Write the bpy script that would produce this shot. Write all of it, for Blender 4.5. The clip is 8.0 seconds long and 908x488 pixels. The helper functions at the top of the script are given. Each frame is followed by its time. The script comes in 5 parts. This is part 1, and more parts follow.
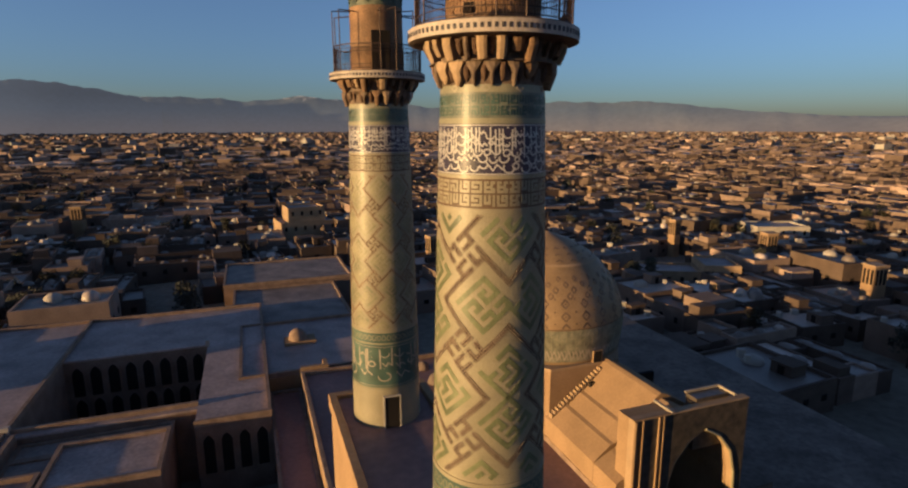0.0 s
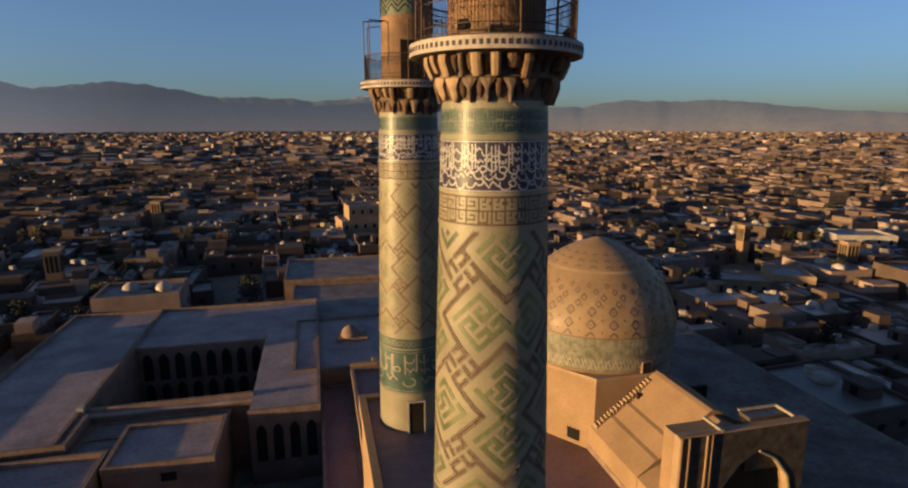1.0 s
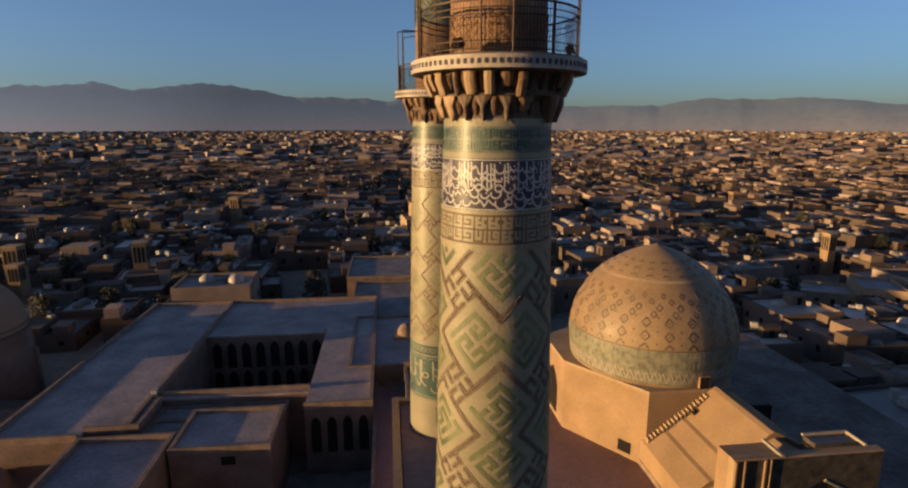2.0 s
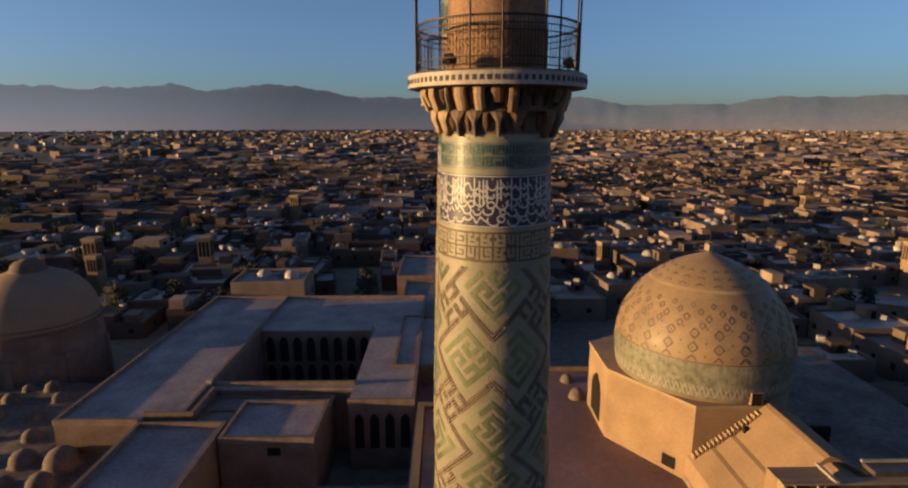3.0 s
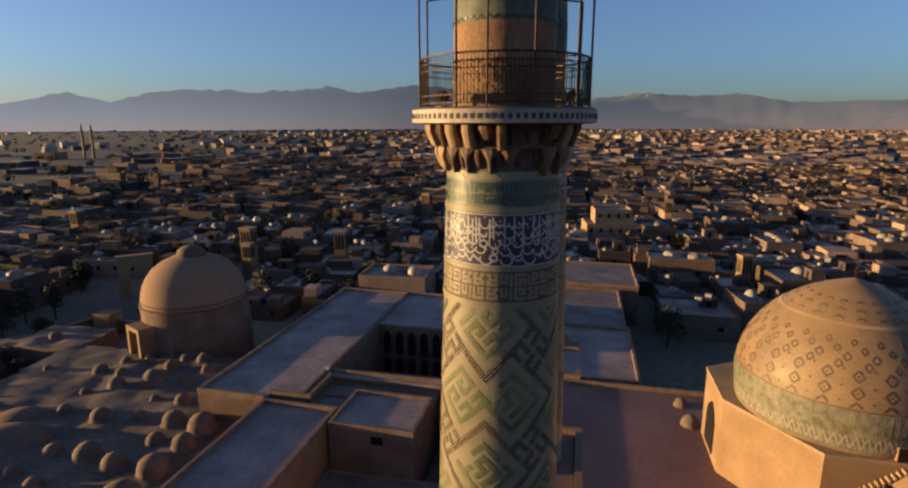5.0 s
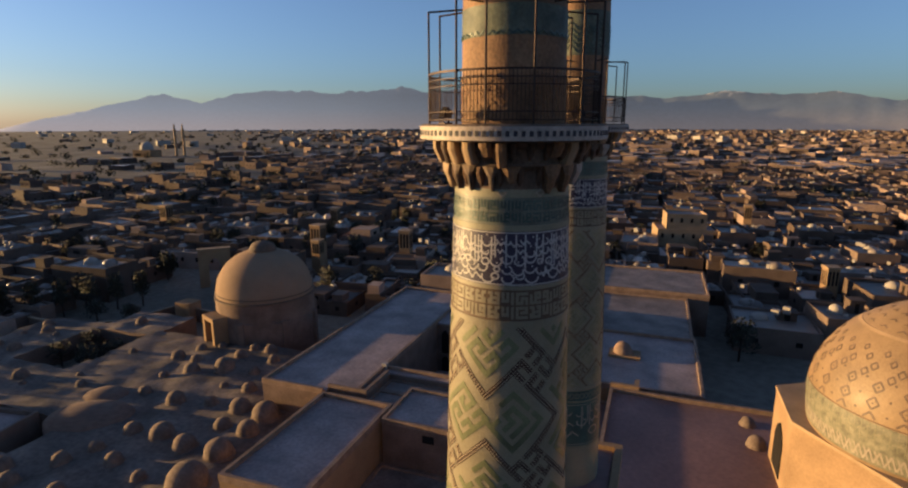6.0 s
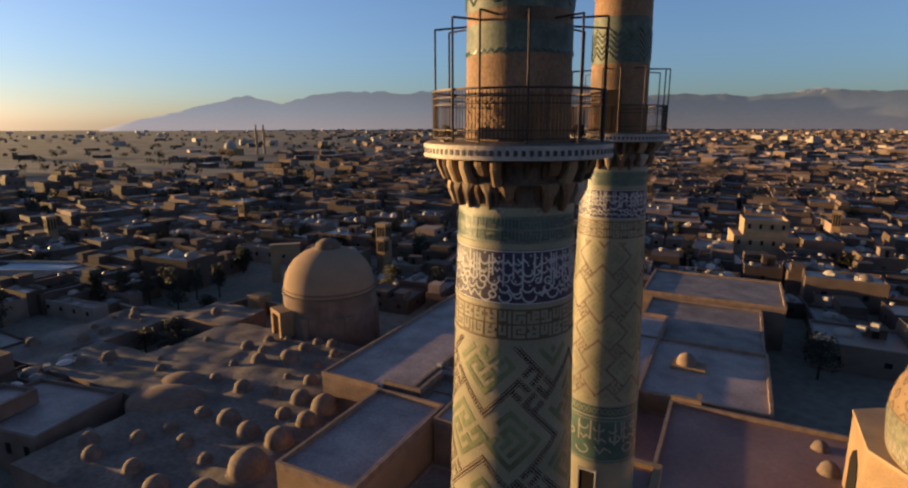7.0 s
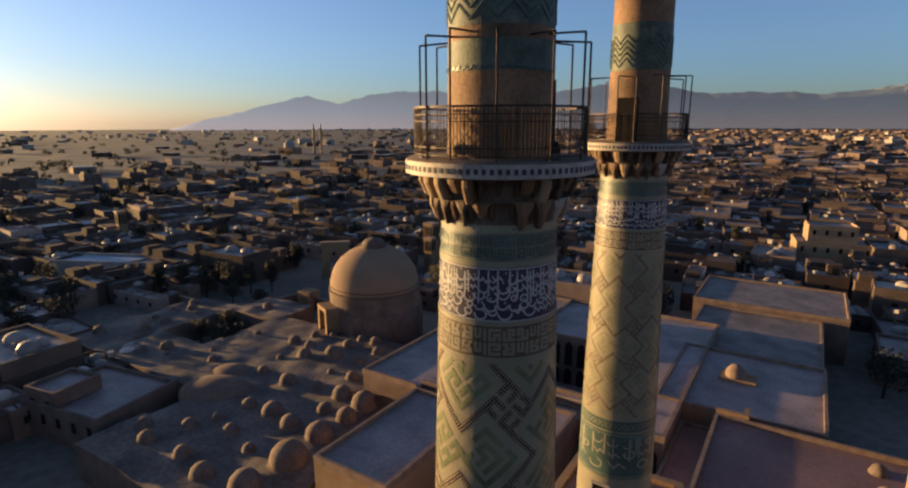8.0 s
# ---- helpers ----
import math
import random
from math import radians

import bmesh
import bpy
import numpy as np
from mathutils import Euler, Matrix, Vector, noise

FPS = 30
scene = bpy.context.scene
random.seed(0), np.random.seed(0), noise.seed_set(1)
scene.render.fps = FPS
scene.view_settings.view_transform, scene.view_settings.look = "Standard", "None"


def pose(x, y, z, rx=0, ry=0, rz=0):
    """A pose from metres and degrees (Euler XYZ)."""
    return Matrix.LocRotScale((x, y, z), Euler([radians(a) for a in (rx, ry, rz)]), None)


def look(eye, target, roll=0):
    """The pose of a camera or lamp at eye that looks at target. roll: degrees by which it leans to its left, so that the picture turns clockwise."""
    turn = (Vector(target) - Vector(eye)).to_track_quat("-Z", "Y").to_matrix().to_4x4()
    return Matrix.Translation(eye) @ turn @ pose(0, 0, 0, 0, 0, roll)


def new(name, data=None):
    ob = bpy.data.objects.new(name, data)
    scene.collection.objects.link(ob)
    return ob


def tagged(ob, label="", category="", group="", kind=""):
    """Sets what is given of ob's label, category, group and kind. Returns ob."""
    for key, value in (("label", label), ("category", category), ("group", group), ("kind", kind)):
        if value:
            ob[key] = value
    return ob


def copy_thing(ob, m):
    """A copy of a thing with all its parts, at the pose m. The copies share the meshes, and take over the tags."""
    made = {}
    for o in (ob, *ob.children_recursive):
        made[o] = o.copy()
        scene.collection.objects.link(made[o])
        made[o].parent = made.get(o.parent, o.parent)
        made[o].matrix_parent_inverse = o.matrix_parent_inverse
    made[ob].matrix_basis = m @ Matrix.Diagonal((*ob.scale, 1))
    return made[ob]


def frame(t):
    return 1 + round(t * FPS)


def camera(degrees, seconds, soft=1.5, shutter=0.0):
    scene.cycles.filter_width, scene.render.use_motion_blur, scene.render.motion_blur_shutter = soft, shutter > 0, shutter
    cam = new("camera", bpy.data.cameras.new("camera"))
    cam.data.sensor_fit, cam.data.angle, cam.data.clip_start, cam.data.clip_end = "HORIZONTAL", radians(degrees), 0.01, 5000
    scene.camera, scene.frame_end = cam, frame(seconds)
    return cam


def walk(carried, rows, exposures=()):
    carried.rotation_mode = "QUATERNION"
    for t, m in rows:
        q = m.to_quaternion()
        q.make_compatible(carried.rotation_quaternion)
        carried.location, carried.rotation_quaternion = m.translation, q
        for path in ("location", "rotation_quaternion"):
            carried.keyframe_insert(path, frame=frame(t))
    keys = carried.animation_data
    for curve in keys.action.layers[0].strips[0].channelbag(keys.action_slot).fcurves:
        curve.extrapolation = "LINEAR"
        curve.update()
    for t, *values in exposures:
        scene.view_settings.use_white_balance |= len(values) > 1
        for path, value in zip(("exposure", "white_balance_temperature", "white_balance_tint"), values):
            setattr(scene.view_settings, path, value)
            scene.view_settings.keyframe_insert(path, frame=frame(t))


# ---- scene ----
cam = camera(78.1, 8.0, soft=2.2)
# seconds, eye, yaw, pitch, roll
ROWS = [
    (0, 0.928, 0.378, 41.056, 4.06, -11.88, -0.12),
    (0.5, 1.653, 0.528, 41.237, 7.24, -11.91, -0.06),
    (1, 2.363, 0.707, 41.415, 10.42, -11.93, -0.04),
    (1.5, 3.154, 0.921, 41.622, 14.08, -11.97, -0.04),
    (3, 5.109, 1.823, 42.151, 23.29, -12.09, -0.02),
    (3.5, 5.720, 2.168, 42.327, 26.29, -12.11, -0.08),
    (4, 6.307, 2.574, 42.495, 29.53, -12.12, -0.07),
    (4.5, 6.933, 3.060, 42.702, 33.36, -12.14, -0.10),
    (6, 8.456, 4.490, 43.213, 44.21, -12.16, -0.06),
    (6.5, 8.931, 4.994, 43.389, 47.81, -12.17, -0.10),
    (7, 9.378, 5.538, 43.561, 51.26, -12.18, -0.13),
    (7.5, 9.804, 6.095, 43.722, 54.22, -12.17, -0.11),
    (8, 10.244, 6.774, 43.888, 56.68, -12.23, -0.15),
]
walk(cam, [(t, pose(x, y, z, 0, 0, yaw) @ pose(0, 0, 0, 90 + pitch, 0, 0) @ pose(0, 0, 0, 0, 0, roll)) for t, x, y, z, yaw, pitch, roll in ROWS],
     [(0.0, 1.08, 5700, 17), (4.0, 1.2, 5700, 17), (8.0, 1.52, 5850, 17)])

# ---- light: a low warm sun and a clear sky ----
SUN = Vector((-0.839, -0.5446, 0.0)).normalized()
SUN_UP = 3.8
world = bpy.data.worlds.new("sky")
scene.world = world
world.use_nodes = True
wn = world.node_tree
sky = wn.nodes.new("ShaderNodeTexSky")
sky.sky_type, sky.sun_disc = "NISHITA", False
sky.sun_elevation, sky.sun_rotation = radians(SUN_UP), math.atan2(SUN.x, SUN.y)
sky.altitude, sky.air_density, sky.dust_density, sky.ozone_density = 1200, 1.0, 2.2, 3.3
wn.nodes["Background"].inputs["Strength"].default_value = 0.095
dusty = wn.nodes.new("ShaderNodeHueSaturation")  # fine dust pales the colours of the sky
dusty.inputs["Saturation"].default_value = 0.82
wn.links.new(sky.outputs["Color"], dusty.inputs["Color"])
wn.links.new(dusty.outputs["Color"], wn.nodes["Background"].inputs["Color"])
sun = new("sun", bpy.data.lights.new("sun", "SUN"))
sun.data.energy, sun.data.angle, sun.data.color = 5.0, radians(0.6), (1.0, 0.62, 0.21)
sun.matrix_world = look(Vector((0, 0, 200)) + 100 * SUN, Vector((0, 0, 200 - 100 * math.tan(radians(SUN_UP)))))


# ---- materials ----
def material(name, color, rough=0.85, spread=0.25, scale=1.5, bump=0.3, fine=14.0, tint=None, by="", metal=0.0, coat=0.0, gloss=None):
    """Base colour with stains at a large scale and grain at a fine one. by: "object" or "island" varies it piece by piece."""
    m = bpy.data.materials.new(name)
    m.use_nodes = True
    nt = m.node_tree
    N, K = nt.nodes, nt.links
    b = N["Principled BSDF"]
    b.inputs["Roughness"].default_value, b.inputs["Metallic"].default_value = rough, metal
    b.inputs["Coat Weight"].default_value = coat
    b.inputs["Specular IOR Level"].default_value = gloss if gloss is not None else 0.15 if rough >= 0.9 else 0.4
    b.inputs["Coat Roughness"].default_value = 0.28
    co = N.new("ShaderNodeTexCoord")
    big, small = N.new("ShaderNodeTexNoise"), N.new("ShaderNodeTexNoise")
    big.inputs["Scale"].default_value, big.inputs["Detail"].default_value = scale, 5
    small.inputs["Scale"].default_value, small.inputs["Detail"].default_value = fine, 4
    for n in (big, small):
        K.new(co.outputs["Object"], n.inputs["Vector"])
    ramp = N.new("ShaderNodeValToRGB")
    color = [c * 0.56 for c in color]
    tint = [c * 0.56 for c in tint] if tint else None
    dark = [c * (1 - spread) for c in color]
    light = [min(1, c * (1 + spread)) for c in (tint or color)]
    ramp.color_ramp.elements[0].color, ramp.color_ramp.elements[1].color = (*dark, 1), (*light, 1)
    ramp.color_ramp.elements[0].position, ramp.color_ramp.elements[1].position = 0.3, 0.7
    K.new(big.outputs["Fac"], ramp.inputs["Fac"])
    hsv = N.new("ShaderNodeHueSaturation")
    K.new(ramp.outputs["Color"], hsv.inputs["Color"])
    mr = N.new("ShaderNodeMapRange")
    mr.inputs["From Min"].default_value, mr.inputs["From Max"].default_value = 0.3, 0.7
    mr.inputs["To Min"].default_value, mr.inputs["To Max"].default_value = 1 - spread * 0.6, 1 + spread * 0.6
    K.new(small.outputs["Fac"], mr.inputs["Value"])
    val = mr.outputs["Result"]
    if by:
        src = N.new("ShaderNodeObjectInfo").outputs["Random"] if by == "object" else N.new("ShaderNodeNewGeometry").outputs["Random Per Island"]
        calc = []
        for op, x, y in (("POWER", src, 6.0), ("MULTIPLY", None, 1.45), ("MULTIPLY_ADD", src, 0.3), ("MULTIPLY", val, None)):
            n = N.new("ShaderNodeMath")
            n.operation = op
            for slot, v in ((0, x), (1, y)):
                v = calc[-1] if v is None else v
                if isinstance(v, float):
                    n.inputs[slot].default_value = v
                else:
                    K.new(v, n.inputs[slot])
            calc.append(n.outputs["Value"])
            if op == "MULTIPLY_ADD":
                add = N.new("ShaderNodeMath")
                n.inputs[2].default_value = 0.5
                K.new(calc[-2], add.inputs[0])
                K.new(n.outputs["Value"], add.inputs[1])
                calc.append(add.outputs["Value"])
        val = calc[-1]
    K.new(val, hsv.inputs["Value"])
    K.new(hsv.outputs["Color"], b.inputs["Base Color"])
    if bump:
        bp = N.new("ShaderNodeBump")
        bp.inputs["Strength"].default_value, bp.inputs["Distance"].default_value = bump, 0.03
        K.new(small.outputs["Fac"], bp.inputs["Height"])
        K.new(bp.outputs["Normal"], b.inputs["Normal"])
    return m


EARTH = material("earth", (0.305, 0.262, 0.2), 1.0, 0.35, 0.02, 0.3, 0.6, gloss=0.08)
BRICK = material("buff_brick", (0.46, 0.31, 0.177), 0.8, 0.16, 0.5, 0.4, 9.0)
SHAFT = material("buff_glazed_brick", (0.355, 0.307, 0.197), 0.5, 0.18, 0.8, 0.4, 22.0, coat=0.18)
PLASTER = material("mud_plaster", (0.41, 0.265, 0.147), 0.9, 0.18, 0.25, 0.4, 5.0)
ROOF = material("mud_roof", (0.43, 0.322, 0.282), 0.62, 0.34, 0.22, 0.5, 2.5, gloss=0.45)
# old brick with the shade of courts and lower walls in its colour
AGEDSHADE = material("aged_shaded_brick", (0.265, 0.18, 0.135), 0.9, 0.25, 0.4, 0.4, 6.0)
OLDROOF = material("dark_mud_roof", (0.285, 0.222, 0.183), 0.65, 0.4, 0.3, 0.5, 2.5, gloss=0.4)
BAZAAR = material("trodden_mud_roof", (0.2, 0.152, 0.12), 0.8, 0.5, 0.16, 0.8, 1.6, gloss=0.3)
BAZAARCAP = material("trodden_mud_dome", (0.24, 0.176, 0.136), 0.9, 0.3, 0.5, 0.5, 3.0)
CAP = material("mud_cap", (0.34, 0.235, 0.171), 0.95, 0.25, 0.8, 0.4, 5.0)
PATTERN = material("muted_brown_tile", (0.17, 0.11, 0.071), 0.6, 0.35, 1.2, 0.1, 12.0)
DOMEPLASTER = material("smooth_dome_plaster", (0.40, 0.27, 0.175), 0.9, 0.08, 0.3, 0.2, 4.0)
# mosaic tile, with the shade of the iwan front put into its colour
MOSAIC = material("shaded_mosaic", (0.06, 0.05, 0.042), 0.4, 0.4, 1.5, 0.2, 8.0, tint=(0.09, 0.072, 0.055), coat=0.1)
REDROOF = material("red_clay_roof", (0.32, 0.18, 0.147), 0.65, 0.25, 0.12, 0.5, 2.5, gloss=0.4)
BANDGREEN = material("grey_green_glaze", (0.165, 0.175, 0.13), 0.5, 0.3, 2.5, 0.15, 25.0, coat=0.07)
GREEN = material("green_glaze", (0.15, 0.175, 0.08), 0.45, 0.35, 1.2, 0.15, 25.0, tint=(0.205, 0.215, 0.105), coat=0.2)
TEAL = material("teal_glaze", (0.045, 0.09, 0.078), 0.5, 0.3, 1.0, 0.15, 25.0, tint=(0.08, 0.14, 0.105), coat=0.1)
PALEGREEN = material("pale_green_glaze", (0.30, 0.275, 0.175), 0.55, 0.2, 1.5, 0.15, 25.0, coat=0.07)
DOMEGREEN = material("grey_green_dome_tile", (0.215, 0.205, 0.136), 0.6, 0.35, 1.5, 0.2, 10.0, tint=(0.26, 0.24, 0.165))
OLIVE = material("olive_teal_tile", (0.085, 0.12, 0.088), 0.65, 0.4, 2.5, 0.2, 18.0, tint=(0.14, 0.155, 0.106))
NAVY = material("plum_blue_glaze", (0.036, 0.027, 0.062), 0.5, 0.3, 1.5, 0.1, 25.0, coat=0.1)
DOT = material("dark_fascia_dot", (0.045, 0.04, 0.05), 0.7, 0.4, 6.0, 0.1, 25.0)
BANDBROWN = material("mid_brown_brick", (0.15, 0.09, 0.05), 0.6, 0.25, 2.0, 0.2, 25.0)
FASCIA = material("worn_fascia_tile", (0.52, 0.43, 0.354), 0.6, 0.25, 2.5, 0.3, 20.0)
WHITE = material("white_glaze", (0.62, 0.58, 0.54), 0.5, 0.1, 2.0, 0.1, 25.0, coat=0.1)
WORN = material("worn_brown_brick", (0.185, 0.125, 0.085), 0.85, 0.35, 3.0, 0.4, 12.0)
UPPER = material("orange_brown_brick", (0.285, 0.16, 0.08), 0.8, 0.42, 0.9, 0.4, 14.0)
NICHESHADE = material("red_brown_niche_shade", (0.15, 0.09, 0.059), 0.9, 0.3, 2.0, 0.3, 12.0)
STONE = material("pale_stone", (0.44, 0.37, 0.28), 0.6, 0.15, 2.0, 0.2, 20.0)
DOTS = material("cream_dot_tile", (0.72, 0.60, 0.40), 0.6, 0.12, 2.0, 0.1, 25.0)
BROWN = material("brown_brick", (0.05, 0.017, 0.007), 0.8, 0.3, 2.0, 0.2, 25.0)
DOMETILE = material("ochre_dome_tile", (0.335, 0.22, 0.112), 0.6, 0.2, 0.35, 0.25, 6.0, coat=0.04)
# near-black: the unlit depth of openings put into a colour; also lamp glass
DARK = material("shade_and_glass", (0.022, 0.018, 0.016), 1.0, 0.2, 1.0, 0.0)
FADEDGREEN = material("faded_olive_glaze", (0.25, 0.25, 0.13), 0.5, 0.35, 1.6, 0.15, 25.0, tint=(0.32, 0.28, 0.155), coat=0.2)
FADEDLINE = material("faded_tan_line", (0.19, 0.115, 0.06), 0.7, 0.3, 2.0, 0.2, 25.0)
FADEDDOT = material("faded_cream_dot", (0.52, 0.43, 0.28), 0.6, 0.15, 2.0, 0.1, 25.0)
IRON = material("rusty_iron", (0.065, 0.038, 0.029), 0.6, 0.3, 3.0, 0.2, 30.0, metal=0.5)
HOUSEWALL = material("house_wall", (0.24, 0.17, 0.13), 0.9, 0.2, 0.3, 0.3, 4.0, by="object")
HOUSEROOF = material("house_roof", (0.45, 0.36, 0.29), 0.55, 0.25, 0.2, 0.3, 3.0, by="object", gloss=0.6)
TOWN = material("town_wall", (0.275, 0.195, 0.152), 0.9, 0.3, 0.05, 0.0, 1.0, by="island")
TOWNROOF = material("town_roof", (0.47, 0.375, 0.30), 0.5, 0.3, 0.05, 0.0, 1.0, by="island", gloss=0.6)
PALE = material("pale_render", (0.52, 0.46, 0.39), 0.85, 0.15, 0.3, 0.2, 4.0)
BLUEROOF = material("pale_blue_sheet", (0.38, 0.45, 0.50), 0.5, 0.15, 0.4, 0.1, 3.0)
LEAF = material("leaf", (0.045, 0.045, 0.024), 0.8, 0.4, 1.0, 0.0, by="island")
BARK = material("bark", (0.07, 0.05, 0.041), 0.95, 0.3, 2.0, 0.3)


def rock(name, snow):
    """Slate rock over brown foot slopes, whose browning also paints in the low haze; snow above the given height."""
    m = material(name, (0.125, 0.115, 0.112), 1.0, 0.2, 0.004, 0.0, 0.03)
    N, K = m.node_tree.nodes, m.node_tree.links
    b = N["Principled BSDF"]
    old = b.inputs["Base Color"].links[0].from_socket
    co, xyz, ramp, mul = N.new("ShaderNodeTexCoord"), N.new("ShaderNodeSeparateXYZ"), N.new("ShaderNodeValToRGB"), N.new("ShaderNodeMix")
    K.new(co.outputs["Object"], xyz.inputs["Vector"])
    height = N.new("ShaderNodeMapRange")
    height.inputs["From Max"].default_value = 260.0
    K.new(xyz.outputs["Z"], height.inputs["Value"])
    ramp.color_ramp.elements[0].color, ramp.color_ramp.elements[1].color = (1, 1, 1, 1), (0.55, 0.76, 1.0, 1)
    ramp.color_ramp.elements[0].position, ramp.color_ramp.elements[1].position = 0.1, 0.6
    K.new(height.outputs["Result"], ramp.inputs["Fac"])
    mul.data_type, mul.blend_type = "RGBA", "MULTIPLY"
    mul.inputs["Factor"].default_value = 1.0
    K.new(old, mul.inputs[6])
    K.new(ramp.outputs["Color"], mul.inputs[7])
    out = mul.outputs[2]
    if snow:
        grain, add, cover, mix = N.new("ShaderNodeTexNoise"), N.new("ShaderNodeMath"), N.new("ShaderNodeMapRange"), N.new("ShaderNodeMix")
        grain.inputs["Scale"].default_value, grain.inputs["Detail"].default_value = 0.02, 6
        K.new(co.outputs["Object"], grain.inputs["Vector"])
        add.operation = "MULTIPLY_ADD"
        add.inputs[1].default_value = 130.0
        K.new(grain.outputs["Fac"], add.inputs[0])
        K.new(xyz.outputs["Z"], add.inputs[2])
        cover.inputs["From Min"].default_value, cover.inputs["From Max"].default_value = snow + 65.0, snow + 95.0
        cover.inputs["To Max"].default_value = 0.5
        K.new(add.outputs["Value"], cover.inputs["Value"])
        mix.data_type = "RGBA"
        mix.inputs[7].default_value = (0.5, 0.5, 0.5, 1)
        K.new(cover.outputs["Result"], mix.inputs["Factor"])
        K.new(out, mix.inputs[6])
        out = mix.outputs[2]
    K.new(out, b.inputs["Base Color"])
    return m


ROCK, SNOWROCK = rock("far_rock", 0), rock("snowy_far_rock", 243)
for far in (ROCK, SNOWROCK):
    # haze put into the emission: stronger low down and towards the sun's bearing
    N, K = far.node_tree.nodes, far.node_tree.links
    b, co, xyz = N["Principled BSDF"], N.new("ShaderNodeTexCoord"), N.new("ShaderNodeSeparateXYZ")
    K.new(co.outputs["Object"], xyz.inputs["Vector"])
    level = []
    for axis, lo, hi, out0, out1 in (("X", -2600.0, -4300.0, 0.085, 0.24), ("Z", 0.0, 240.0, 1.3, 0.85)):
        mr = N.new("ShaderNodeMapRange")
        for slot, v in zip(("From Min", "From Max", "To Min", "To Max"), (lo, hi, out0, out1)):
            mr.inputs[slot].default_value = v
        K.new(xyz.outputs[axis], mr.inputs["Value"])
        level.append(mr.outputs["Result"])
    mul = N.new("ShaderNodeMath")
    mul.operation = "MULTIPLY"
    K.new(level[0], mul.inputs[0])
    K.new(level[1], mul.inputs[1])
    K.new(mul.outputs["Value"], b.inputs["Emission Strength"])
    warm = N.new("ShaderNodeValToRGB")  # haze colour in the emission: warmer low over the plain than above
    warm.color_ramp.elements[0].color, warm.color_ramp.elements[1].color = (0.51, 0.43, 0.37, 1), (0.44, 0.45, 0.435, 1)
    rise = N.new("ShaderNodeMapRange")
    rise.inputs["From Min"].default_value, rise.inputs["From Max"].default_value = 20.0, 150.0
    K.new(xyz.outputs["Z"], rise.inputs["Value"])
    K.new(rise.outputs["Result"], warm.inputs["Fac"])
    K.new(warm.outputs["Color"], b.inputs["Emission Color"])


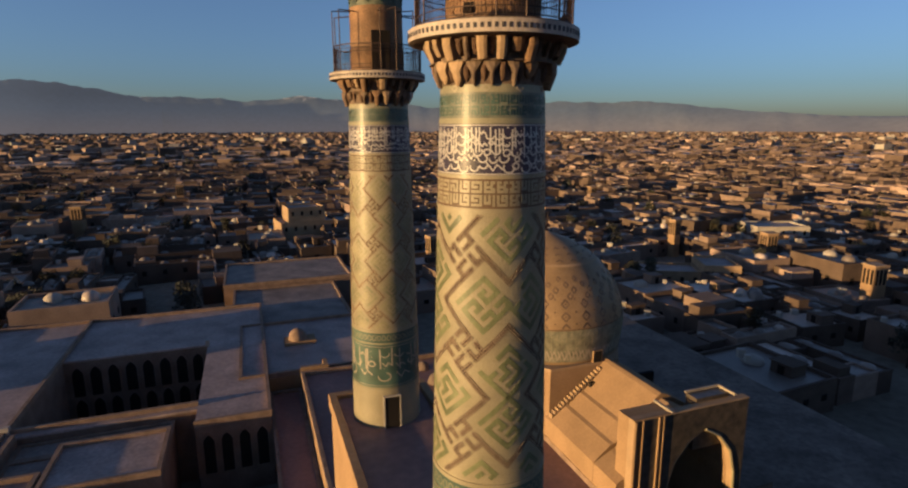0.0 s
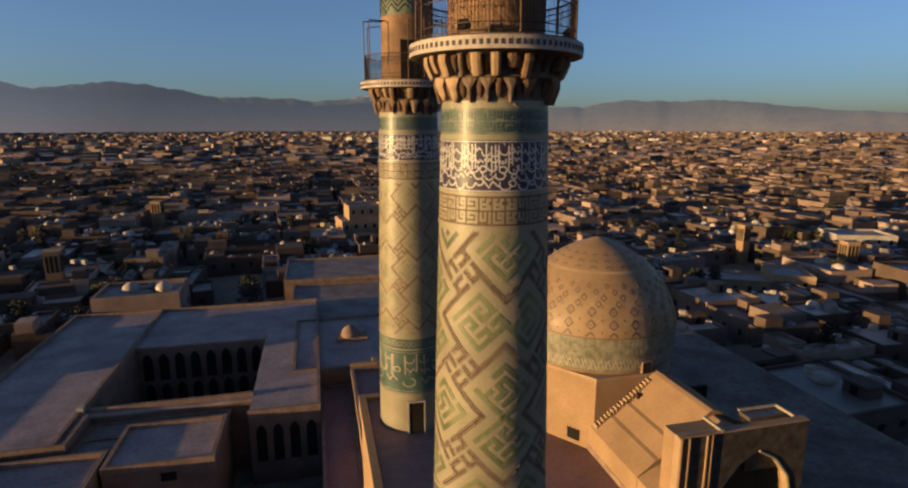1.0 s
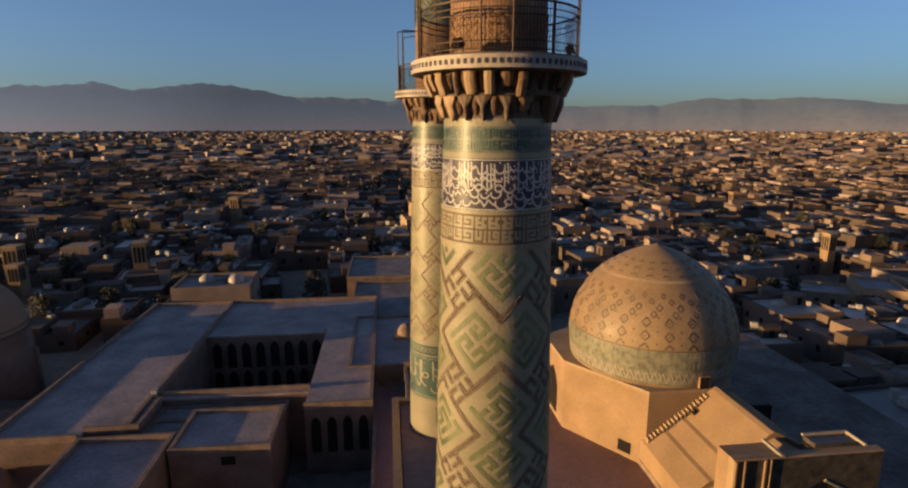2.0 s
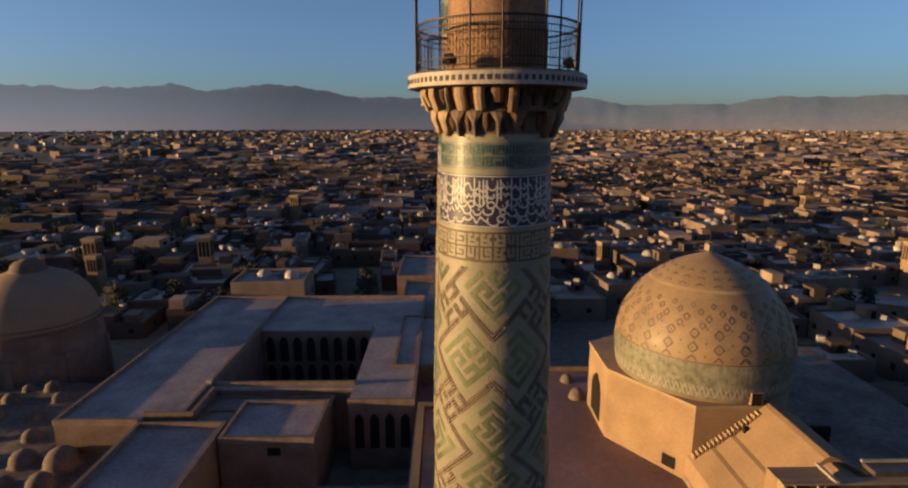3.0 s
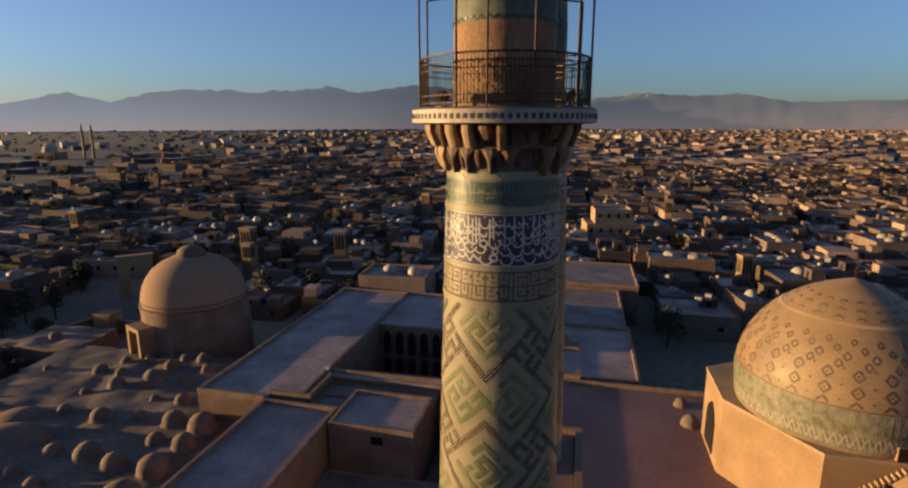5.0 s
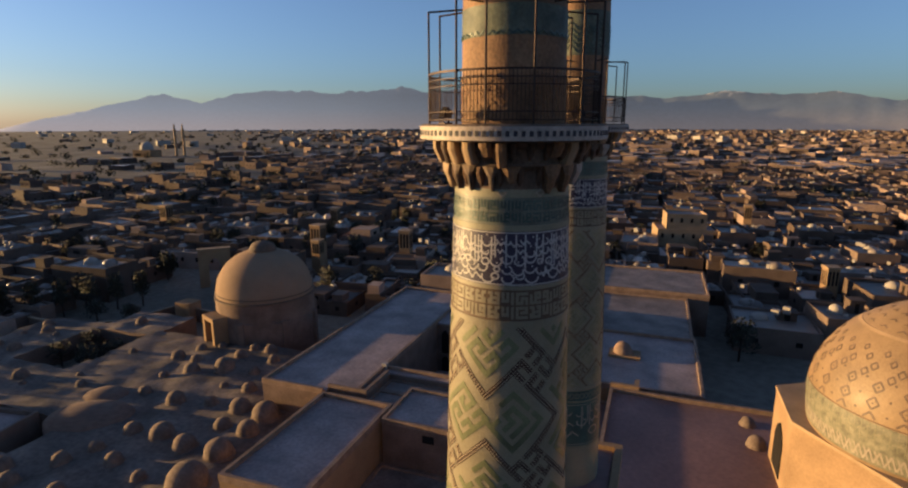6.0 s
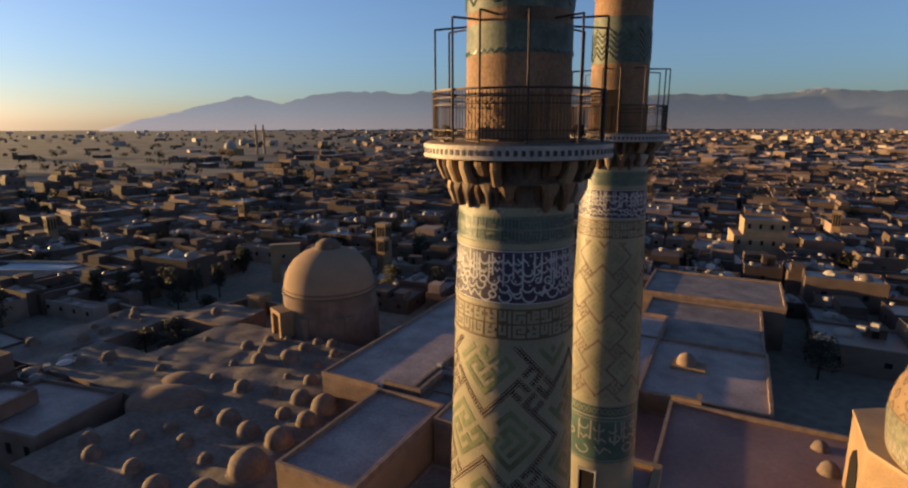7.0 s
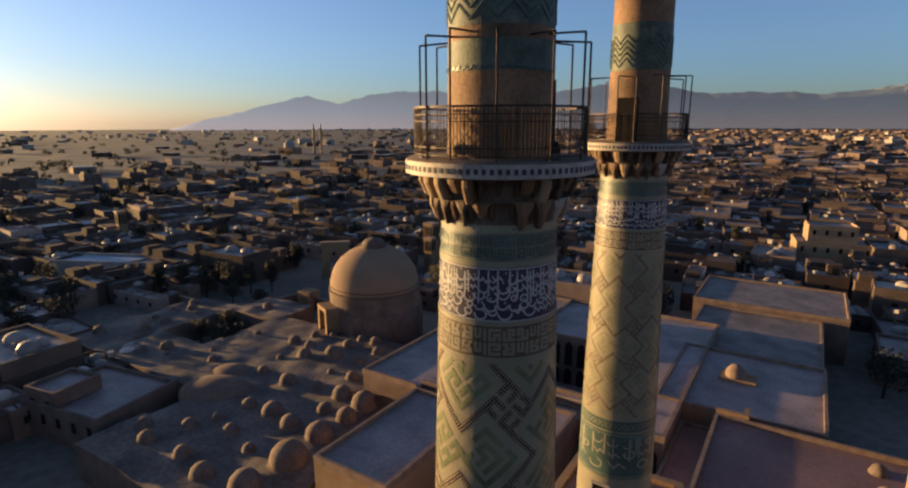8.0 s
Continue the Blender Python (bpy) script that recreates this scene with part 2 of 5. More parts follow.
# ---- mesh helpers ----
class Geo:
    def __init__(self):
        self.v, self.f = [], []

    def add(self, vs, fs):
        k = len(self.v)
        self.v += [tuple(p) for p in vs]
        self.f += [tuple(i + k for i in q) for q in fs]
        return self

    def box(self, x0, x1, y0, y1, z0, z1):
        vs = [(x, y, z) for z in (z0, z1) for x, y in ((x0, y0), (x1, y0), (x1, y1), (x0, y1))]
        return self.add(vs, [(3, 2, 1, 0), (4, 5, 6, 7), (0, 1, 5, 4), (1, 2, 6, 5), (2, 3, 7, 6), (3, 0, 4, 7)])

    def prism(self, poly, z0, z1):
        n = len(poly)
        vs = [(x, y, z0) for x, y in poly] + [(x, y, z1) for x, y in poly]
        fs = [tuple(reversed(range(n))), tuple(range(n, 2 * n))]
        return self.add(vs, fs + [(i, (i + 1) % n, n + (i + 1) % n, n + i) for i in range(n)])

    def extrude_x(self, poly, x0, x1):
        """A prism along x from points (y, z)."""
        n = len(poly)
        vs = [(x0, y, z) for y, z in poly] + [(x1, y, z) for y, z in poly]
        fs = [tuple(range(n)), tuple(reversed(range(n, 2 * n)))]
        return self.add(vs, fs + [(i, n + i, n + (i + 1) % n, (i + 1) % n) for i in range(n)])

    def extrude_y(self, poly, y0, y1):
        """A prism along y from points (x, z)."""
        n = len(poly)
        vs = [(x, y0, z) for x, z in poly] + [(x, y1, z) for x, z in poly]
        fs = [tuple(reversed(range(n))), tuple(range(n, 2 * n))]
        return self.add(vs, fs + [(i, (i + 1) % n, n + (i + 1) % n, n + i) for i in range(n)])

    def lathe(self, profile, n=48, cx=0.0, cy=0.0, phase=0.0):
        vs, fs = [], []
        m = len(profile)
        for r, z in profile:
            vs += [(cx + r * math.cos(phase + 2 * math.pi * i / n), cy + r * math.sin(phase + 2 * math.pi * i / n), z) for i in range(n)]
        for j in range(m - 1):
            fs += [(j * n + i, j * n + (i + 1) % n, (j + 1) * n + (i + 1) % n, (j + 1) * n + i) for i in range(n)]
        return self.add(vs, fs)

    def tube(self, p, q, r, n=6):
        p, q = Vector(p), Vector(q)
        w = (q - p).normalized()
        u = w.orthogonal().normalized()
        t = w.cross(u)
        ring = [u * (r * math.cos(2 * math.pi * i / n)) + t * (r * math.sin(2 * math.pi * i / n)) for i in range(n)]
        vs = [p + e for e in ring] + [q + e for e in ring]
        return self.add(vs, [(i, (i + 1) % n, n + (i + 1) % n, n + i) for i in range(n)] + [tuple(reversed(range(n))), tuple(range(n, 2 * n))])

    def frame_box(self, x0, x1, y0, y1, z0, z1, w):
        """A closed rim of thickness w round a rectangle."""
        vs = [(x, y, z) for z in (z0, z1) for k in (0, w) for x, y in ((x0 + k, y0 + k), (x1 - k, y0 + k), (x1 - k, y1 - k), (x0 + k, y1 - k))]
        fs = []
        for i in range(4):
            j = (i + 1) % 4
            fs += [(i, j, 8 + j, 8 + i), (4 + j, 4 + i, 12 + i, 12 + j), (8 + i, 8 + j, 12 + j, 12 + i), (j, i, 4 + i, 4 + j)]
        return self.add(vs, fs)


def mesh_of(name, geo, mat, smooth=False):
    me = bpy.data.meshes.new(name)
    me.from_pydata(geo.v, [], geo.f)
    me.materials.append(mat)
    if smooth:
        me.polygons.foreach_set("use_smooth", [True] * len(me.polygons))
        me.set_sharp_from_angle(angle=radians(40))
    me.update()
    return me


def part(name, geo, mat, parent, label="", smooth=False, at=None):
    me = geo if isinstance(geo, bpy.types.Mesh) else mesh_of(name, geo, mat, smooth)
    ob = new(name, me)
    ob.parent = parent
    if at is not None:
        ob.matrix_basis = at
    return tagged(ob, label)


def thing(name, m, label, category, group="", kind=""):
    ob = new(name)
    ob.matrix_world = m
    return tagged(ob, label, category, group, kind)


# the mosque's own axes: x along its cross direction, y along the line of the minarets
MOSQUE = pose(0.87, 14.08, 0, 0, 0, 24.2)

# ---- ground and distance ----
g = Geo()
rings = [0, 60, 150, 300, 600, 1200, 2400, 4800]
g.lathe([(max(r, 0.01), 0.0) for r in rings], 64)
ground = tagged(new("ground", mesh_of("ground", g, EARTH)), "bare brown earth ground of the old town", "ground", kind="structure")


def mountains(name, radius, az0, az1, heights, seed, label, mat):
    """A ridge from one bearing to another (degrees to the left of north); heights along it."""
    g = Geo()
    n = 240
    vs, fs = [], []
    for i in range(n + 1):
        u = i / n
        az = radians(az0 + (az1 - az0) * u)
        k = u * (len(heights) - 1)
        a = int(min(k, len(heights) - 2))
        h = heights[a] + (heights[a + 1] - heights[a]) * (k - a)
        h *= 1 + 0.05 * noise.noise((u * 30 + seed, 0.3, 0)) + 0.04 * noise.noise((u * 80 + seed, 1.3, 0))
        for back, up in ((-260, 0.0), (-130, 0.45), (-50, 0.8), (0, 1.0), (160, 0.6), (400, 0.0)):
            rr = radius + back + 50 * noise.noise((u * 14, back * 0.01, seed))
            zz = h * up * (1 + 0.12 * noise.noise((u * 50, up * 3, seed)) * (up < 1))
            vs.append((-math.sin(az) * rr, math.cos(az) * rr, zz))
    for i in range(n):
        fs += [(i * 6 + j, (i + 1) * 6 + j, (i + 1) * 6 + j + 1, i * 6 + j + 1) for j in range(5)]
    g.add(vs, fs)
    return tagged(new(name, mesh_of(name, g, mat, True)), label, "mountain", kind="structure")


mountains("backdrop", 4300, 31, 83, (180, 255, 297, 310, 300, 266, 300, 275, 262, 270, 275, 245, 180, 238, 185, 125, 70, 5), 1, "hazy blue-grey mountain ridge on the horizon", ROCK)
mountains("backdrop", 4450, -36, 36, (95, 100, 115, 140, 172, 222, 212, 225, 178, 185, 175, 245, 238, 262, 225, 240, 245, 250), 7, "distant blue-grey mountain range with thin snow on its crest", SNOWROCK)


# ---- minarets ----
R0 = 1.38
SHAFT_R = lambda z: 1.235 + 0.034 * (41.5 - z) - 0.0008 * (41.5 - z) ** 2


def on_shaft(s, z, off):
    a = s / R0
    r = SHAFT_R(z) + off
    return (r * math.cos(a), r * math.sin(a), z)


def tile(g, corners, off, base=0.0):
    """A raised tile on the shaft from its (s, z) corners, anticlockwise."""
    n = len(corners)
    vs = [on_shaft(s, z, off) for s, z in corners] + [on_shaft(s, z, base) for s, z in corners]
    g.add(vs, [tuple(range(n))] + [(i, n + i, n + (i + 1) % n, (i + 1) % n) for i in range(n)])


KUFIC = ("#....####", "#.......#", "###.###.#", "#...#.#.#", "#.###.#.#", "#.....#..", "#.#####.#", "#.......#", "#########")
KUFIC_B = ("#########", "........#", "####.##.#", "#..#.#..#", "#.##.####", "#........", "#.###.###", "#...#...#", "#########")


def lattice_tiles(around, e, mats):
    """Pairs of green square-script lozenges, level and upright by turns, edged with double dotted lines; key frets fill the corners."""
    green, line, dots = Geo(), Geo(), Geo()
    step = 2 * math.pi * R0 / around
    u = step / 48
    c = u * math.sqrt(2)
    q2 = math.sqrt(0.5)
    z0, z1, zc, rise = 32.5, 39.14, 37.02, 1.06

    def lozenge(g, s, z, half, off, base=0.0):
        w = half * math.sqrt(2)
        if z0 + w < z < z1 - w:
            tile(g, [(s, z - w), (s + w, z), (s, z + w), (s - w, z)], off, base)

    def fret(a, b):
        """A pinwheel of four hooked double lines."""
        if a == 0 or b == 0:
            return False
        if max(abs(a), abs(b)) > 4:
            return True
        for _ in range(4):
            if a < 0 and b in (-1, -2):
                return True
            a, b = b, -a
        return False

    # lines and frets, cell by cell
    for m in range(48 * around):
        for n in range(-36 * around, 24 * around):
            if (m + n) % 2 or not z0 < zc + n * u * rise < z1:
                continue
            best = 99
            for i in (m // 48, m // 48 + 1):
                for j in (n // 48, n // 48 + 1):
                    ds, dz = abs(m - i * 48), abs(n - j * 48)
                    if (i + j) % 2:
                        ds, dz = dz, ds
                    best = min(best, abs(ds - 13) + dz)
            if best < 23:
                continue
            ks, kz = m - (m // 48) * 48 - 24, n - (n // 48) * 48 - 24
            a, b = (ks + kz) // 2, (kz - ks) // 2
            if max(abs(a), abs(b)) > 6 or fret(a, b):
                lozenge(line, m * u, zc + n * u * rise, c * 0.51, 0.006)
                lozenge(dots, m * u, zc + n * u * rise, c * 0.21, 0.011, 0.004)
    # script panels
    for i in range(around):
        for j in range(-around, around):
            for side in (-1, 1):
                cs, cz = (i * step + side * 13.3 * u, zc + j * step * rise) if (i + j) % 2 == 0 else (i * step, zc + (j * step + side * 13.3 * u) * rise)
                grid = KUFIC if side > 0 else KUFIC_B
                for a in range(9):
                    for b in range(9):
                        if grid[8 - b][a] == "#":
                            p, q = (a - 4) * e, (b - 4) * e
                            lozenge(green, cs + (p - q) * q2, cz + (p + q) * q2, e * 0.54, 0.007)
    return [mesh_of("lattice_tiles", g, m) for g, m in zip((green, line, dots), mats)]


def stroke(g, points, w, off, base):
    """A ribbon of constant width along (s, z) points on the shaft."""
    for (s0, z0), (s1, z1) in zip(points, points[1:]):
        d = Vector((s1 - s0, z1 - z0))
        if d.length < 1e-6:
            continue
        d.normalize()
        nx, nz = -d.y * w / 2, d.x * w / 2
        e = d * w * 0.3
        tile(g, [(s0 + nx - e.x, z0 + nz - e.y), (s0 - nx - e.x, z0 - nz - e.y), (s1 - nx + e.x, z1 - nz + e.y), (s1 + nx + e.x, z1 + nz + e.y)], off, base)


def cursive_bars(z0, z1, seed, w=0.03, dense=1.0, levels=((0.16, 0.12), (0.38, 0.1), (0.56, 0.07), (0.74, 0.1)), loose=0.0):
    """Cursive lettering of tall strokes, sweeps and loops between two thin border lines."""
    rnd = random.Random(seed)
    g = Geo()
    total = 2 * math.pi * R0
    h = z1 - z0

    def arc(s, z, r, t0, t1, flat=0.8, n=10):
        stroke(g, [(s + r * math.cos(t0 + (t1 - t0) * k / n), z + flat * r * math.sin(t0 + (t1 - t0) * k / n)) for k in range(n + 1)], w, 0.012, 0.0)

    for k in range(72):
        for z in (z0 - 0.02, z1 + 0.0):
            stroke(g, [(total * k / 72, z), (total * (k + 1) / 72, z)], 0.022, 0.012, 0.0)
    s = 0.05
    while s < total - 0.1:
        for k in range(rnd.choice((1, 1, 2, 3))):
            stroke(g, [(s, z0 + h * rnd.uniform(0.3, 0.55)), (s + rnd.uniform(-0.02, 0.01), z1 - h * rnd.uniform(0.03, 0.1))], w * 1.1, 0.012, 0.0)
            s += rnd.uniform(0.075, 0.1)
        s += rnd.uniform(0.05, 0.26) / dense
    for level, size in levels:
        s = rnd.uniform(0, 0.1)
        while s < total - 0.12:
            r = h * size * rnd.uniform(0.75, 1.25)
            z = z0 + h * (level + rnd.uniform(-0.04, 0.04))
            pick = rnd.random()
            if pick < 0.45:
                arc(s + r, z, r, math.pi * rnd.uniform(0.85, 1.1), math.pi * rnd.uniform(1.9, 2.4))
            elif pick < 0.65:
                arc(s + r, z, r * 0.75, 0, 6.2)
            elif pick < 0.97:
                stroke(g, [(s, z + 0.5 * r), (s + 0.7 * r, z - 0.4 * r), (s + 1.3 * r, z + 0.5 * r), (s + 2.2 * r, z - 0.2 * r)], w, 0.012, 0.0)
            if rnd.random() < 0.35:
                a, b = s + r, min(z + 1.5 * r, z1 - 0.05)
                tile(g, [(a, b - 0.024), (a + 0.024, b), (a, b + 0.024), (a - 0.024, b)], 0.012, 0.0)
            s += r * rnd.uniform(1.8, 2.3) * (1 + loose)
    return g


GLYPHS = (("#####", "#...#", "#.###", "#....", "#####"), ("##.##", "#..#.", "####.", "#..##", "#####"), ("#.###", "#.#.#", "#.###", "#...#", "#####"), ("#####", "....#", "###.#", "#.#.#", "#.###"), ("#.#.#", "#.#.#", "#.#.#", "#.###", "#...."), ("###..", "#.#.#", "###.#", "..#.#", "#####"))


def square_bars(z0, z1, seed, rows, thick=0.62):
    """Square lettering: angular loops and hooks in rows."""
    rnd = random.Random(seed)
    g = Geo()
    total = 2 * math.pi * R0
    pitch = (z1 - z0) / rows
    e = pitch / 6
    n = int(total / pitch)
    for i in range(n):
        for j in range(rows):
            gl = rnd.choice(GLYPHS)
            turn = rnd.random() < 0.5
            for a in range(5):
                for b in range(5):
                    if gl[a][4 - b if turn else b] == "#":
                        s, z = (i + (b + 0.5) / 6) * total / n, z0 + j * pitch + (5 - a) * e
                        k = e * thick
                        tile(g, [(s - k, z - k), (s + k, z - k), (s + k, z + k), (s - k, z + k)], 0.011, 0.0)
    return g


def ring_band(z0, z1, off):
    g = Geo()
    return g.lathe([(SHAFT_R(z0) - 0.02, z0), (SHAFT_R(z0) + off, z0), (SHAFT_R(z1) + off, z1), (SHAFT_R(z1) - 0.02, z1)], 72)


def bracket(r0, r1, z0, z1, half, stem=0.3, flare=0.6, foot=0.3):
    """One stalactite pendant: a narrow stem with a pointed or blunt foot, swelling near its head into the springing of the niches beside it."""
    g = Geo()
    n = 9
    vs, fs = [], []
    for k in range(n):
        u = k / (n - 1)
        z = z0 + (z1 - z0) * u
        w = half * (stem * min(1.0, foot + 2.6 * u) + max(0.0, u - flare) / (1 - flare) * (0.97 - stem))
        r = r0 + (r1 - r0) * min(1.0, 0.45 + 0.9 * u)
        for a, rr in ((-w, r0 - 0.12), (-w, r - 0.03), (-0.4 * w, r), (0.4 * w, r), (w, r - 0.03), (w, r0 - 0.12)):
            vs.append((rr * math.cos(a), rr * math.sin(a), z))
    for k in range(n - 1):
        fs += [(6 * k + i, 6 * k + i + 1, 6 * k + i + 7, 6 * k + i + 6) for i in range(5)]
    fs += [(5, 4, 3, 2, 1, 0), tuple(6 * n - 6 + i for i in range(6))]
    return g.add(vs, fs)


LATTICE = (lattice_tiles(4, 0.112, (GREEN, BROWN, DOTS)), lattice_tiles(6, 0.075, (FADEDGREEN, FADEDLINE, FADEDDOT)))
DENTIL = mesh_of("dentil", Geo().box(-0.012, 0.008, -0.036, 0.036, -0.05, 0.05), DOT)


def minaret(x, y, turn, door_turn, top_bands, label, tiles):
    th = thing("minaret", MOSQUE @ pose(x, y, 27.9), label, "minaret", "minarets over the portal")
    low = pose(0, 0, -27.9, 0, 0, turn)
    shaft = part("shaft", Geo().lathe([(SHAFT_R(z), z) for z in np.linspace(27.9, 42.9, 31)], 72), SHAFT, th, "buff brick shaft", True, low)
    names = (("green_tile_lattice", "green square-script tiles"), ("fret_line", "brown brick fret lines"), ("dotted_line", "pale dots along the fret lines"))
    for me, (nm, lb) in zip(tiles, names):
        tagged(part(nm, me, None, shaft, lb), kind="stuff")
    for nm, z0, z1, off, mt, lb in (
        ("tile_band", 41.78, 42.1, 0.006, PALEGREEN, "pale green tile band"), ("tile_band", 41.23, 41.78, 0.004, BANDGREEN, "dull green square-script band"),
        ("tile_band", 41.11, 41.23, 0.02, PALEGREEN, "pale green moulding"), ("inscription_band", 40.0, 41.11, 0.006, NAVY, "dark plum-blue inscription band"),
        ("moulding", 39.91, 40.0, 0.02, SHAFT, "buff brick moulding"), ("inscription_band", 39.25, 39.91, 0.005, BANDBROWN, "brown square-script band"),
        ("moulding", 39.17, 39.25, 0.02, SHAFT, "buff brick moulding"), ("moulding", 32.34, 32.46, 0.02, SHAFT, "buff brick moulding"),
        ("tile_band", 31.9, 32.34, 0.006, TEAL, "teal chain-pattern band"), ("moulding", 31.82, 31.9, 0.02, PALEGREEN, "pale green moulding"),
        ("inscription_band", 29.85, 31.82, 0.006, TEAL, "teal inscription band"), ("moulding", 29.76, 29.85, 0.02, PALEGREEN, "pale green moulding"),
    ):
        part(nm, ring_band(z0, z1, off), mt, shaft, lb, True)
    tagged(part("lettering", cursive_bars(40.04, 41.08, 5, 0.033, 1.3, ((0.14, 0.12), (0.3, 0.09), (0.46, 0.1), (0.63, 0.08), (0.8, 0.08)), 0.1), WHITE, shaft, "white cursive lettering"), kind="stuff")
    tagged(part("lettering", square_bars(39.28, 39.88, 3, 2), SHAFT, shaft, "buff square lettering"), kind="stuff")
    tagged(part("lettering", square_bars(41.27, 41.75, 9, 2, 0.5), TEAL, shaft, "dark teal square lettering"), kind="stuff")
    tagged(part("lettering", cursive_bars(29.95, 31.72, 11, 0.05, 0.3, ((0.26, 0.16), (0.52, 0.12), (0.78, 0.09)), 0.6), STONE, shaft, "pale bold cursive lettering"), kind="stuff")
    g = Geo()
    for k in range(44):
        s = 2 * math.pi * R0 * k / 44
        pts = [(s + 0.075 * math.cos(t * 0.9), 32.12 + 0.12 * math.sin(t * 0.9)) for t in range(8)]
        stroke(g, pts, 0.03, 0.012, 0.0)
    tagged(part("chain_ornament", g, PALEGREEN, shaft, "pale chain ornament"), kind="stuff")
    # door at the foot of the shaft
    d = part("door", Geo().box(1.40, 1.57, -0.33, 0.33, 0.02, 1.5), DARK, th, "open doorway filled with painted shade", False, pose(0, 0, 0, 0, 0, door_turn))
    g = Geo().box(1.45, 1.6, -0.39, -0.33, 0, 1.56).box(1.45, 1.6, 0.33, 0.39, 0, 1.56).box(1.45, 1.6, -0.33, 0.33, 1.5, 1.56)
    part("door_frame", g, PALE, d)
    # worn stalactite cornice in two tiers, with some pendants lost
    # the brown core puts the shade of the recesses into the colour
    core = part("cornice", Geo().lathe([(1.2, 41.88), (1.232, 41.96), (1.228, 42.3), (1.36, 42.42), (1.4, 42.72), (1.56, 42.86), (1.75, 42.9)], 64), WORN, th, "worn buff brick stalactite cornice with niche shade painted in", True, low)
    rnd = random.Random(17 + int(y))
    for r0, r1, z0, z1, n, stem, flare, foot in ((1.25, 1.47, 41.9, 42.44, 20, 0.46, 0.5, 0.3), (1.46, 1.7, 42.42, 42.9, 27, 0.55, 0.88, 0.85)):
        kinds = [mesh_of("bracket", bracket(r0, r1 + dr, z0 + dz, z1, math.pi / n, stem * f, flare, foot), m) for dz, f, dr, m in
                 ((0, 1, 0, BRICK), (0.06, 1.35, 0.02, BRICK), (-0.05, 0.6, -0.03, WORN), (0.08, 1.45, 0.04, FASCIA), (0.0, 0.5, -0.06, WORN), (0.1, 0.7, 0, BRICK), (-0.04, 0.9, 0.02, UPPER), (0.2, 0.9, -0.08, WORN), (0.16, 1.2, -0.04, UPPER))]
        # red-brown pieces between the pendants paint the shade of the niches
        slots = [mesh_of("niche", bracket(r0 - 0.06, r0 + (r1 - r0) * f, z0 + 0.1, z1 - 0.06, math.pi / n * 0.62, 0.5, 0.95), NICHESHADE) for f in (0.4, 0.55)]
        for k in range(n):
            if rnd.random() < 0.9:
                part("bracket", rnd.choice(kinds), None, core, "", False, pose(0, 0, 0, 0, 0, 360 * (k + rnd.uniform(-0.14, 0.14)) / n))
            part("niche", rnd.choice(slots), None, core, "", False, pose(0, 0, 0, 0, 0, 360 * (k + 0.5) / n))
        part("lip", Geo().lathe([(r1 - 0.2, z1 - 0.03), (r1 + 0.01, z1 - 0.03), (r1 + 0.01, z1), (r1 - 0.2, z1)], 56), WORN, core, "thin brick lip", True)
    for k in range(10):
        s = 2 * math.pi * R0 * (k + 0.3) / 10
        g = Geo()
        stroke(g, [(s - 0.1, 41.87), (s, 41.8), (s + 0.1, 41.87), (s, 41.94), (s - 0.1, 41.87)], 0.025, 0.014, 0.0)
        part("diamond_tile", g, STONE, shaft, "pale diamond-shaped tile inlay")
    deck = part("balcony", Geo().lathe([(0.9, 42.88), (1.86, 42.88), (1.94, 42.9), (1.94, 43.17), (1.9, 43.2), (0.9, 43.2)], 72), WORN, th, "round brick balcony", True, low)
    part("fascia", Geo().lathe([(1.94, 42.9), (1.965, 42.9), (1.965, 43.16), (1.94, 43.16)], 72), FASCIA, deck, "white tile fascia with dark dots", True)
    for k in range(86):
        a = 2 * math.pi * k / 86
        part("dentil", DENTIL, None, deck, "", False, pose(1.965 * math.cos(a), 1.965 * math.sin(a), 43.03, 0, 0, math.degrees(a)))
    # railing: bars, rails, a lattice of thin rods and tall hoops
    rail = part("railing", Geo().lathe([(1.755, 44.16), (1.785, 44.16), (1.785, 44.2), (1.755, 44.2), (1.755, 44.16)], 36), IRON, th, "rusty iron railing", True, low)
    g = Geo()
    n = 150
    for k in range(n):
        a, b = 2 * math.pi * k / n, 2 * math.pi * (k + 1) / n
        g.tube((1.77 * math.cos(a), 1.77 * math.sin(a), 43.25), (1.77 * math.cos(a), 1.77 * math.sin(a), 44.18), 0.007, 4)
    for z in (43.27, 43.42, 43.9, 44.03):
        g.lathe([(1.762, z), (1.778, z), (1.778, z + 0.02), (1.762, z + 0.02), (1.762, z)], 36)
    tagged(part("railing_infill", g, IRON, rail, "thin iron bars"), kind="stuff")
    for k, post in enumerate((30, 59, 100, 135, 170, 191, 248, 268, 296, 329, 357)):
        a = radians(post - turn + (0 if turn < 0 else 14))
        top = 45.48 + 0.03 * ((k * 5) % 3 - 1)
        c, s = math.cos(a), math.sin(a)
        g = Geo().tube((1.8 * c, 1.8 * s, 43.18), (1.8 * c, 1.8 * s, top), 0.022).tube((1.8 * c, 1.8 * s, top), (1.03 * c, 1.03 * s, top + 0.03), 0.022)
        part("post", g, IRON, rail, "tall iron post with a tie bar")
